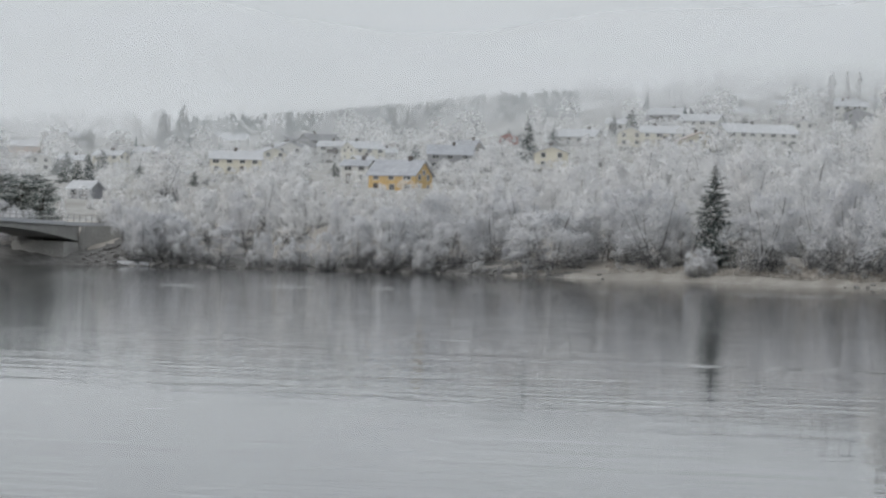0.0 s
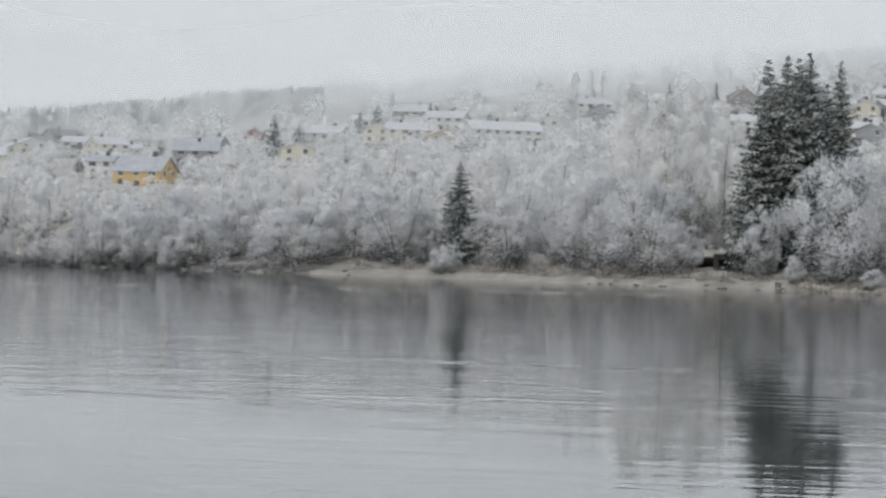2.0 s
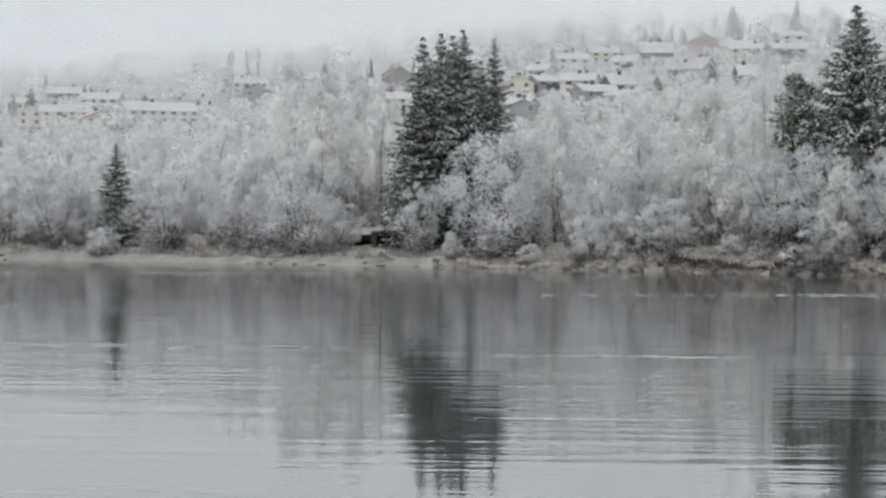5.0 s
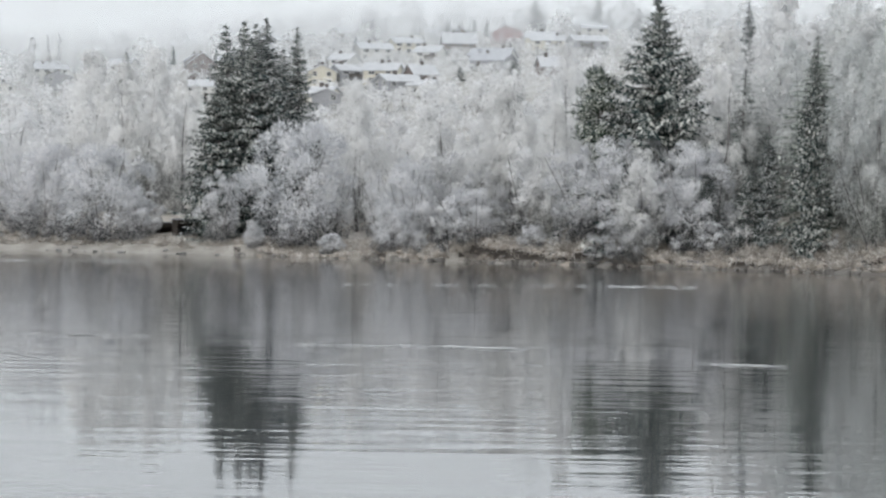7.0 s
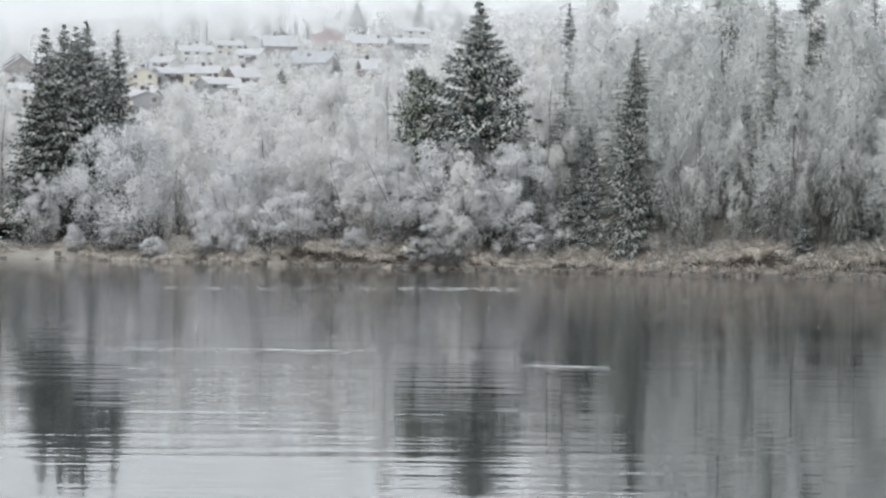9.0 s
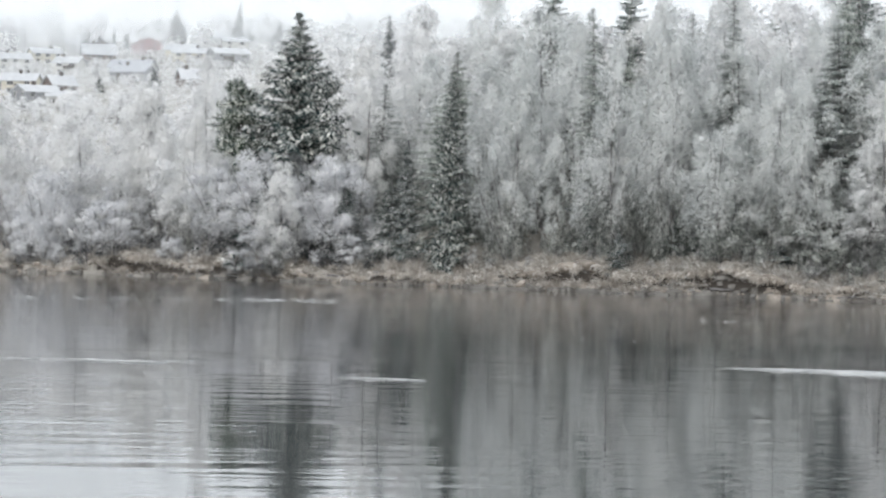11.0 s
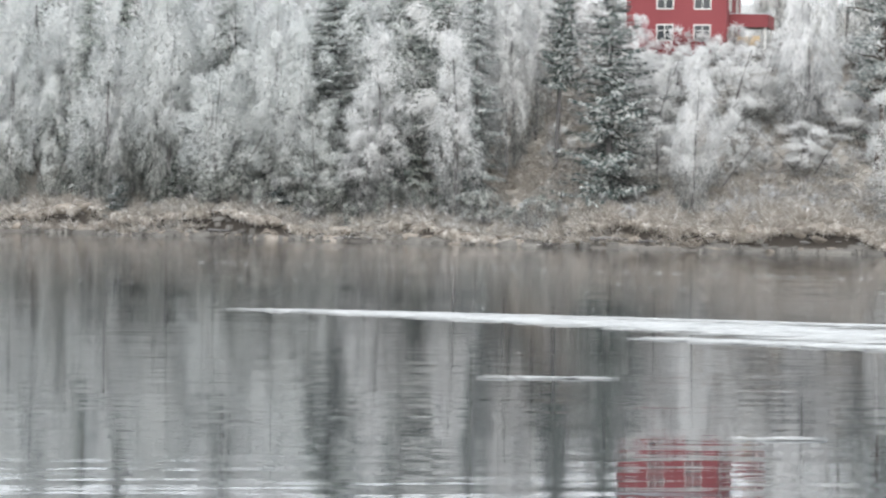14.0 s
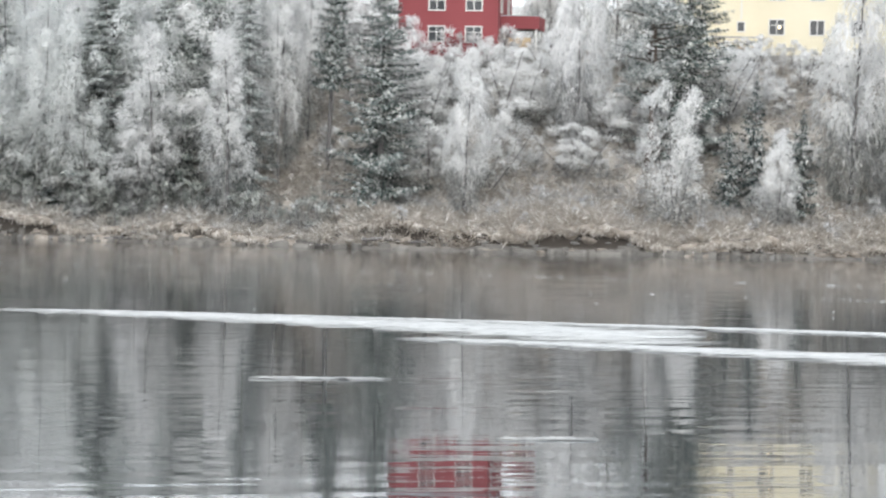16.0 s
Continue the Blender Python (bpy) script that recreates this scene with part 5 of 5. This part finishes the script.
row(("belt_birch",), -7.2, 3.0, 0.8, 20, 34, 10, 15, 0.92, gaps=((-7.4, -5.2), (0.0, 2.3)))
row(("belt_birch", "belt_alder"), -4.8, 4.0, 0.7, 42, 60, 10, 15, 0.9)
row(("wood_birch", "wood_birch", "frost_spruce", "thin"), 2.6, 14.3, 0.7, 11, 22, 13, 20, spread_=0.8)
row(("belt_birch", "thin"), 2.0, 5.0, 0.75, 26, 40, 14, 19)
row(("belt_birch", "frost_spruce", "thin"), 5.0, 15.5, 0.75, 26, 40, 14, 19)
row(("belt_birch", "belt_birch", "frost_spruce"), 2.5, 16.2, 0.6, 44, 75, 15, 20)
row(("thin", "wood_alder", "wood_birch"), 3.5, 13.0, 0.8, 4.5, 9, 7, 12, spread_=0.75, gaps=((3.55, 4.5), (6.3, 7.4), (12.2, 14.9)))
row("bush", -6.3, 4.0, 0.9, 3.0, 5.0, 0.5, 1.0, spread_=1.9)
row("bush", 4.0, 15.0, 0.9, 3.0, 5.5, 0.6, 1.3, spread_=1.9)
row("bush", 15.0, 26.0, 1.2, 2.6, 4.5, 0.6, 1.2, spread_=1.6)
row("bush", 2.0, 15.0, 1.2, 5, 9, 1.0, 2.0, spread_=1.4)
row("brush", 8.8, 15.4, 0.19, 3.0, 6.5, 1.1, 2.5, spread_=1.6)
row("bush", 15.0, 26.0, 0.8, 5, 9, 0.8, 1.6, spread_=1.6)
row("shrub", 15.2, 26.0, 0.17, 13, 25, 1.2, 2.8, spread_=1.7)
row("shrub", 15.5, 26.0, 0.25, 24, 27, 1.2, 2.2, spread_=1.6)
row("birch", 25.6, 29, 0.9, 8, 30, 10, 16)
row(("willow", "birch"), -32, -25.8, 1.0, 6, 30, 5, 9)

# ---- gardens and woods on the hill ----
sight_lines = []      # bearing, distance, half width and slope of the camera's sight line to each house and lone spruce
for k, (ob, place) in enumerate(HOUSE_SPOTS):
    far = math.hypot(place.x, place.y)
    sight_lines.append((math.degrees(math.atan2(place.x, place.y)), far, (6.0, 4.0, 3.0)[k % 3] if k != 13 else 6.5, (place.z + ((2.4, 3.2, 3.8)[k % 3] if k != 13 else 2.4) - EYE) / far))
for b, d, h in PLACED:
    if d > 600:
        sight_lines.append((b, d, 2.5, (float(relief(b, d)) + 0.35 * h - EYE) / d))


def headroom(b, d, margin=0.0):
    """How high a tree may grow here without hiding a house or lone spruce from the camera."""
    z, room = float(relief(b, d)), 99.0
    for vb, vd, w, line in sight_lines:
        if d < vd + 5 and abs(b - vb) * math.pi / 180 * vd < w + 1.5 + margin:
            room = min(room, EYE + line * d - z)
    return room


made = 0
while made < 290:
    b, d = fill.uniform(-27, 3.5), fill.uniform(520, 1300)
    if d - float(shore(b)) < 140:
        continue
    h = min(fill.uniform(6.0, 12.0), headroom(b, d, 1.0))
    if h < 2.5:
        continue
    made += 1
    tree("far", b, d, h * 0.95, h * fill.uniform(0.75, 1.05))


def conifer_wood(bearings, dists, count, name, label, seed, low, high, look_=None):
    """A far wood of small dark conifers, each a stack of ragged cones."""
    g = np.random.default_rng(seed)
    vs, fs, at = [], [], 0
    for _ in range(count):
        b, d = g.uniform(*bearings), g.uniform(*dists)
        x, y, z = spot(b, d)
        h = g.uniform(low, high)
        for k in range(3):
            z0, z1, r = h * (0.05 + 0.28 * k), h * (0.5 + 0.25 * k), h * 0.17 * (1.05 - 0.3 * k)
            a = np.arange(5) * 2 * np.pi / 5 + g.uniform(0, 6)
            rr = r * g.uniform(0.7, 1.25, 5)
            vs.append(np.concatenate([np.stack([x + rr * np.cos(a), y + rr * np.sin(a), z + z0 - 0.12 * rr], -1), [[x, y, z + z1]]]))
            i = np.arange(5)
            fs.append(np.stack([i, (i + 1) % 5, np.full(5, 5)], -1) + at)
            at += 6
    ob = new(name, mesh_of(name, np.concatenate(vs), np.concatenate(fs), look_ or NEEDLE_FROST))
    tagged(ob, label, "forest", kind="stuff")


conifer_wood((-21.6, -14.6), (1230, 1500), 2100, "far_forest", "far conifer forest on the ridge fading into fog", 5, 4, 10, NEEDLE_FROST)
conifer_wood((-27, 6), (1000, 1900), 260, "far_forest", "rimed conifers scattered over the hill under the fog", 6, 5, 9)


def frosted_wood(bearings, dists, count, name, label, seed, low, high):
    """A far wood of frosted broadleaf crowns, each a loose ball of pale twigs."""
    g = np.random.default_rng(seed)
    b, d, h = g.uniform(*bearings, count), np.sqrt(g.uniform(dists[0] ** 2, dists[1] ** 2, count)), g.uniform(low, high, count)
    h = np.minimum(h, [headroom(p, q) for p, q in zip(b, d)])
    keep = (h > 1.3) & ~((b > -22.5) & (b < -14.8) & (d > 1230))
    b, d, h = b[keep], d[keep], h[keep]
    r = np.radians(b)
    foot = np.stack([d * np.sin(r), d * np.cos(r), relief(b, d)], -1)
    per = 240
    who = np.repeat(np.arange(len(b)), per)
    ball = g.normal(size=(len(who), 3))
    ball *= (g.uniform(0.3, 1, len(who)) ** 0.4 / np.linalg.norm(ball, axis=1))[:, None]
    at = foot[who] + np.stack([0.36 * h[who] * ball[:, 0], 0.36 * h[who] * ball[:, 1], h[who] * (0.55 + 0.43 * ball[:, 2])], -1)
    v, f, soft = blades(g, at, g.normal(size=ball.shape), 0.065 * h[who], 0.04 * h[who], ball + 0.3 * g.normal(size=ball.shape), unit(ball + np.array([0, 0, 0.15])))
    tagged(new(name, mesh_of(name, v, f, FROST, soft)), label, "forest", kind="stuff")


frosted_wood((-27, 5), (950, 1750), 720, "frosted_wood", "far woods white with hoarfrost on the hillside", 8, 8, 14)
frosted_wood((-27, 4), (600, 1050), 260, "frosted_wood", "frosted orchard trees between the houses", 9, 4, 8)
frosted_wood((-7, 3), (640, 1150), 130, "frosted_wood", "frosted garden trees among the upper houses", 11, 2.5, 5.0)
frosted_wood((-27, 4), (540, 1150), 140, "frosted_wood", "frosted hedges and shrubs before the houses", 10, 1.6, 2.8)


def hedges(seed):
    """Frosted hedges and garden bushes below the houses, hiding the foot of their walls."""
    g = np.random.default_rng(seed)
    at, ball_, hs = [], [], []
    for k, (ob, place) in enumerate(HOUSE_SPOTS):
        far = math.hypot(place.x, place.y)
        b = math.degrees(math.atan2(place.x, place.y))
        for q in np.linspace(-1, 1, 6):
            d = far - g.uniform(6.5, 10.0)
            bb = b + math.degrees((q + g.normal() * 0.12) * 6.0 / far)
            h = g.uniform(1.6, 3.3) * (0.75 if k == 13 else 1.0)
            if g.random() < 0.15:
                continue
            ball = unit(g.normal(size=(150, 3))) * (g.uniform(0.25, 1, (150, 1)) ** 0.4)
            at.append(np.array(spot(bb, d)) + ball * np.array([0.62 * h, 0.5 * h, 0.5 * h]) + np.array([0, 0, 0.45 * h]))
            ball_.append(ball)
            hs.append(np.full(150, h))
    at, ball_, hs = np.concatenate(at), np.concatenate(ball_), np.concatenate(hs)
    v = blades(g, at, ball_ + 0.7 * g.normal(size=at.shape), 0.17 * hs, 0.085 * hs, ball_ + 0.3 * g.normal(size=at.shape), unit(ball_ + np.array([0, 0, 0.2])))
    tagged(new("garden_hedge", mesh_of("garden_hedge", v[0], v[1], FROST, v[2])), "frosted hedges and bushes in the gardens below the houses", "hedge", kind="stuff")


hedges(17)


# ---- what lies on the bank ----
def grass(name, b0, b1, s0, s1, count, lo, hi, seed, look_=None):
    """Tussocks: rounded tufts of limp blades, combed down the slope towards the river."""
    g = np.random.default_rng(seed)
    per = 22
    tufts = count // per
    tb = g.uniform(b0, b1, 2 * tufts)
    td = shore(tb) + s0 + (s1 - s0) * g.uniform(0, 1, 2 * tufts) ** 1.3
    drift = np.sin(tb * 9 + 2 * np.sin(tb * 4)) + np.sin(td * 0.9 + 3 * np.sin(tb * 6)) + g.normal(size=2 * tufts) * 0.7
    pick = np.sort(np.argsort(-drift)[:tufts])
    tb, td = tb[pick], td[pick]
    who = np.repeat(np.arange(tufts), per)
    r = np.radians(tb)
    foot = np.stack([td * np.sin(r), td * np.cos(r), relief(tb, td)], -1)
    down = np.stack([-np.sin(r), -np.cos(r), 0 * r], -1)
    size = g.uniform(lo, hi, tufts) * (1 + 0.3 * np.sin(tb * 11))
    q = unit(g.normal(size=(len(who), 3)) + 0.5 * down[who])
    q[:, 2] = np.abs(q[:, 2])
    base = foot[who] + q * (size[who] * g.uniform(0.3, 0.8, len(who)))[:, None] * np.array([1.1, 1.1, 0.75])
    soft = unit(q + np.array([0, 0, 0.35]) + 0.12 * g.normal(size=q.shape))
    way = q * np.array([1, 1, 0.6]) + 0.45 * down[who] + 0.35 * g.normal(size=q.shape) + np.array([0, 0, -0.1])
    v = blades(g, base, way, size[who] * g.uniform(0.5, 1.1, len(who)), 0.10, soft + 0.25 * g.normal(size=q.shape), soft)
    tagged(new(name, mesh_of(name, v[0], v[1], look_ or GRASS, v[2])), "withered straw-coloured grass with hoarfrost on the bank", "grass", kind="stuff")


grass("grass", -14, -2, 3.5, 12, 22000, 0.25, 0.6, 1)
grass("grass", -6, -2, 1.5, 8, 16000, 0.3, 0.65, 8)
grass("grass", -2, 8, 1.2, 9, 48000, 0.35, 0.8, 2)
grass("grass", 8, 16, 1.2, 12, 44000, 0.35, 0.85, 3)
grass("grass", 13, 16, 8, 27, 16000, 0.4, 0.9, 9)
grass("grass", 15, 27, 1.2, 6, 46000, 0.35, 0.9, 4)
grass("grass", 15, 27, 5, 28, 64000, 0.45, 1.0, 5)
grass("grass", 15, 27, 6, 28, 44000, 0.35, 0.85, 6, FROST_THIN)


def stone_form(seed):
    bm = bmesh.new()
    bmesh.ops.create_icosphere(bm, subdivisions=1, radius=0.5)
    g = random.Random(seed)
    for v in bm.verts:
        v.co *= g.uniform(0.75, 1.15)
        v.co.z *= 0.62
    me = bpy.data.meshes.new("stone")
    bm.to_mesh(me)
    bm.free()
    me.materials.append(STONE)
    return me


stones = [stone_form(s) for s in range(5)]
lay = random.Random(21)
for zone, count in (((-23.5, -21.5), 150), ((-21.5, -15.5), 170), ((-15.5, -14), 10), ((-10, 4), 40), ((4, 15), 16), ((15, 26), 9)):
    for _ in range(count):
        b = lay.uniform(*zone)
        s = lay.uniform(-0.3, 5.5) if zone[0] == -23.5 else lay.uniform(-0.4, 2.2)
        x, y, z = spot(b, float(shore(b)) + s)
        ob = new("stone", lay.choice(stones))
        ob.parent = ground
        q = lay.uniform(0.3, 0.8) * (1.4 if zone[0] == -23.5 else 1)
        ob.matrix_basis = pose(x, y, max(z, -0.05) + 0.08 * q, lay.uniform(-15, 15), lay.uniform(-15, 15), lay.uniform(0, 360)) @ Matrix.Diagonal((q * lay.uniform(0.9, 1.9), q, q * lay.uniform(0.6, 1), 1))


def turf_form(seed):
    """A torn-off sod: a low dome with a ragged rim."""
    g = random.Random(seed)
    bm = bmesh.new()
    bmesh.ops.create_icosphere(bm, subdivisions=2, radius=0.5)
    for v in bm.verts:
        v.co *= 1 + 0.16 * math.sin(5 * v.co.x + seed) * math.sin(6 * v.co.y) + g.uniform(-0.09, 0.09)
        v.co.z *= 0.55 if v.co.z > 0 else 0.8
    me = bpy.data.meshes.new("turf_clump")
    bm.to_mesh(me)
    bm.free()
    me.materials.append(TURF)
    return me


turfs = [turf_form(s) for s in range(5)]


def laid(name, form, bearing, inland, lift, sx, sy, sz, tilt):
    """A stone or a sod of the bank, its long side along the shore."""
    x, y, z = spot(bearing, float(shore(bearing)) + inland)
    ob = new(name, form)
    ob.parent = ground
    a, b = spot(bearing - 0.3, float(shore(bearing - 0.3))), spot(bearing + 0.3, float(shore(bearing + 0.3)))
    along = math.degrees(math.atan2(b[1] - a[1], b[0] - a[0]))
    ob.matrix_basis = pose(x, y, max(z, -0.02) + lift, lay.uniform(-tilt, tilt), lay.uniform(-tilt, tilt), along + lay.uniform(-14, 14)) @ Matrix.Diagonal((sx, sy, sz, 1))


def lip_at(bearing):
    """How far inland the bank breaks off."""
    d = float(shore(bearing))
    x = d * math.sin(radians(bearing))
    return 1.3 + 2.6 * math.exp(-((bearing + 8.5) / 2.2) ** 2) + 0.85 * math.sin(x * 0.31 + 1.7 * math.sin(x * 0.13))


def slab_form(seed):
    """A flat, broken-edged river slab."""
    g = random.Random(seed)
    bm = bmesh.new()
    n = 9
    rim = [(0.5 * g.uniform(0.75, 1.05) * math.cos(2 * math.pi * k / n), 0.5 * g.uniform(0.7, 1.05) * math.sin(2 * math.pi * k / n)) for k in range(n)]
    low = [bm.verts.new((1.06 * x, 1.06 * y, -0.5)) for x, y in rim]
    edge = [bm.verts.new((x, y, 0.3 + g.uniform(-0.1, 0.1))) for x, y in rim]
    top = [bm.verts.new((0.78 * x, 0.78 * y, 0.5 + g.uniform(-0.08, 0.05))) for x, y in rim]
    for a, b in ((low, edge), (edge, top)):
        for k in range(n):
            bm.faces.new((a[k], a[(k + 1) % n], b[(k + 1) % n], b[k]))
    bm.faces.new(top)
    bm.normal_update()
    me = bpy.data.meshes.new("slab")
    bm.to_mesh(me)
    bm.free()
    me.materials.append(SHELF)
    return me


slabs = [slab_form(s) for s in range(6)]
for zone, count in (((-4, 4), 70), ((4, 15), 190), ((15, 26), 120)):
    for _ in range(count):
        b = lay.uniform(*zone)
        long = lay.uniform(0.25, 0.9) * lay.choice((1, 1, 1, 2.6))
        laid("slab", lay.choice(slabs), b, lay.uniform(-0.2, 1.15) * lip_at(b), lay.uniform(-0.05, 0.12), long, lay.uniform(0.35, 0.8), lay.uniform(0.15, 0.6), 12)
# sods that have broken off and hang over the edge or lie below it
for zone, count in (((-6, 4), 70), ((4, 14), 120), ((14, 26), 110)):
    for _ in range(count):
        b = lay.uniform(*zone)
        q = lay.uniform(0.4, 0.95) * lay.choice((1, 1, 1.6))
        fallen = lay.random() < 0.3
        laid("turf_clump", lay.choice(turfs), b, lip_at(b) * (lay.uniform(0.4, 0.95) if fallen else 1) + (0 if fallen else lay.uniform(0.1, 0.7)), -0.05, q * lay.uniform(0.9, 1.8), q, q * lay.uniform(0.6, 1.1), 22)


for zone, count in (((-4, 4), 50), ((4, 15), 130), ((15, 26), 120)):
    for _ in range(count):
        b = lay.uniform(*zone)
        q = lay.uniform(0.2, 0.6)
        laid("clod", lay.choice(turfs if lay.random() < 0.5 else stones), b, lip_at(b) + lay.uniform(-0.35, 0.12), lay.uniform(-0.05, 0.12), q * lay.uniform(0.9, 2.0), q, q * lay.uniform(0.5, 1.0), 30)


def fringe(b0, b1, count, seed):
    """Grass hanging over the broken edge of the bank in ragged locks."""
    g = np.random.default_rng(seed)
    locks = count // 16
    tb = g.uniform(b0, b1, 2 * locks)
    tb = tb[np.argsort(-(np.sin(tb * 8 + 2 * np.sin(tb * 3)) + g.normal(size=2 * locks) * 0.6))[:locks]]
    td = shore(tb) + np.array([lip_at(q) for q in tb]) + g.uniform(0.0, 0.45, locks)
    r = np.radians(tb)
    who = np.repeat(np.arange(locks), 16)
    foot = np.stack([td * np.sin(r), td * np.cos(r), relief(tb, shore(tb) + np.array([lip_at(q) for q in tb]) + 0.5)], -1)
    down = np.stack([-np.sin(r), -np.cos(r), 0 * r], -1)
    base = foot[who] + g.normal(size=(len(who), 3)) * np.array([0.2, 0.2, 0.06])
    soft = unit(down[who] * 0.7 + np.array([0, 0, 0.6]) + 0.25 * g.normal(size=base.shape))
    way = down[who] * 0.75 + 0.3 * g.normal(size=base.shape) + np.array([0, 0, -0.45])
    v = blades(g, base, way, g.uniform(0.35, 0.95, locks)[who] * g.uniform(0.7, 1.1, len(who)), 0.10, soft, soft)
    tagged(new("grass", mesh_of("grass", v[0], v[1], GRASS, v[2])), "withered grass hanging over the broken edge of the bank", "grass", kind="stuff")


fringe(-6, 8, 11000, 31)
fringe(8, 26, 16000, 32)


def log(bearing, inland, length, turn, thick):
    x, y, z = spot(bearing, float(shore(bearing)) + inland)
    g = np.random.default_rng(int(length * 100))
    v, f = tubes(wobble(g, np.array([[-length / 2, 0, 0]]), np.array([[length / 2, 0, 0.15]]), 7, 0.05 * length), np.linspace(thick, thick * 0.45, 7)[None], 7)
    ob = new("driftwood_log", mesh_of("driftwood_log", v, f, BARK))
    ob.matrix_basis = pose(x, y, max(z, 0) + thick * 0.7, 0, 4, turn)
    tagged(ob, "weathered grey driftwood log lying on the bank", "log", "driftwood on the bank")


for q in ((16.35, 0.9, 4.5, -22, 0.13), (17.0, 1.2, 2.6, -14, 0.09), (15.2, 1.0, 2.2, 12, 0.1), (22.3, 1.5, 4.2, -40, 0.08), (22.0, 1.9, 3.2, -28, 0.06), (9.2, 0.8, 3.0, -6, 0.12), (11.4, 0.9, 2.4, -25, 0.1), (2.2, 1.1, 3.0, -10, 0.1)):
    log(*q)


# ---- thin ice and foam on the river ----
def ice_streak(b0, b1, d0, d1, depth, pieces, seed, size=1.0, name="ice_streak"):
    """A long, torn streak of thin ice: many slim flakes lying flat side by side."""
    g = np.random.default_rng(seed)
    t = np.sort(g.uniform(0, 1, pieces) ** 0.75)
    b, d = b0 + (b1 - b0) * t, d0 + (d1 - d0) * t + g.normal(size=pieces) * depth * (0.1 + 0.9 * t)
    r = np.radians(b)
    c = np.stack([d * np.sin(r), d * np.cos(r)], -1)
    long, wide = size * g.uniform(0.4, 1.8, pieces), size * g.uniform(0.04, 0.16, pieces) * (0.2 + 0.8 * t)
    a = np.arange(8) * np.pi / 4
    rad, lift = g.uniform(0.6, 1.2, (pieces, 8)), 0.002 + 0.03 * g.permutation(pieces) / pieces
    x, y = np.cos(a) * rad * long[:, None], np.sin(a) * rad * wide[:, None]
    v = np.concatenate([np.stack([c[:, :1] + x, c[:, 1:] + y, np.repeat(lift[:, None] + h, 8, 1)], -1) for h in (0.0, 0.012)], 1)
    top = [[8 + k for k in range(8)]]
    i = np.arange(pieces)[:, None] * 16
    quad = []
    for k in range(8):
        j = (k + 1) % 8
        quad.append(np.concatenate([i + k, i + j, i + 8 + j, i + 8 + k], 1))
    for k in range(3):
        quad.append(np.concatenate([i + 8, i + 8 + 2 * k + 1, i + 8 + 2 * k + 2, i + 8 + (2 * k + 3) % 8], 1))
    ob = new(name, mesh_of(name, v.reshape(-1, 3), np.concatenate(quad), ICE))
    tagged(ob, "long thin streak of white ice drifting on the river", "ice", kind="stuff")


ice_streak(9.8, 27.0, 96.0, 91.0, 0.25, 620, 1)
ice_streak(10.4, 21.5, 95.6, 85.5, 2.3, 900, 13, 0.9)
ice_streak(17.0, 27.0, 81.5, 75.5, 0.8, 420, 2)
ice_streak(14.05, 16.1, 62.5, 63.0, 0.10, 30, 3, 0.3)
ice_streak(18.3, 19.9, 47.9, 48.2, 0.05, 22, 4, 0.22)
ice_streak(-2.6, -1.4, 91.9, 90.7, 0.08, 20, 5, 0.6)
ice_streak(2.3, 3.4, 83.3, 82.3, 0.1, 18, 6, 0.28)
ice_streak(-14.5, -8.0, 100.0, 97.0, 0.1, 22, 7, 0.4)
ice_streak(-6.3, -0.5, 91.5, 92.5, 0.2, 34, 8, 0.22)
ice_streak(-4.4, 2.0, 180.0, 186.0, 2.0, 60, 9, 0.35)
# flakes here stand in for a bright ripple line off the far shore
ice_streak(-26.0, -8.0, 236.0, 262.0, 2.5, 60, 10, 1.0)
ice_streak(4.0, 26.0, 160.0, 146.0, 0.3, 170, 11, 0.07)
ice_streak(7.0, 26.0, 130.0, 124.0, 0.5, 70, 12, 0.06)


def floes(b0, b1, d0, d1, count, seed):
    g = random.Random(seed)
    bm = bmesh.new()
    for _ in range(count):
        b, d = g.uniform(b0, b1), g.uniform(d0, d1)
        x, y = d * math.sin(radians(b)), d * math.cos(radians(b))
        q = g.uniform(0.006, 0.02)
        box(bm, x - q * 2.2, x + q * 2.2, y - q, y + q, -0.01, 0.03)
    ob = part("ice_bits", bm, ICE)
    tagged(ob, "scattered small bits of white ice floating on the river", "ice", kind="stuff")


floes(-4, 8, 120, 200, 70, 1)
floes(8, 26, 90, 165, 36, 2)


def stranded_ice(bearing, inland):
    x, y, z = spot(bearing, float(shore(bearing)) + inland)
    ob = new("ice_floe", slab_form(44))
    ob.data.name = "ice_floe"
    ob.data.materials.clear()
    ob.data.materials.append(SNOW)
    ob.matrix_basis = pose(x, y, max(z, 0) + 0.12, 2, 3, -bearing) @ Matrix.Diagonal((4.2, 1.6, 0.45, 1))
    tagged(ob, "snow-covered ice floe stranded on the stony shore", "ice")


stranded_ice(-22.6, 0.6)
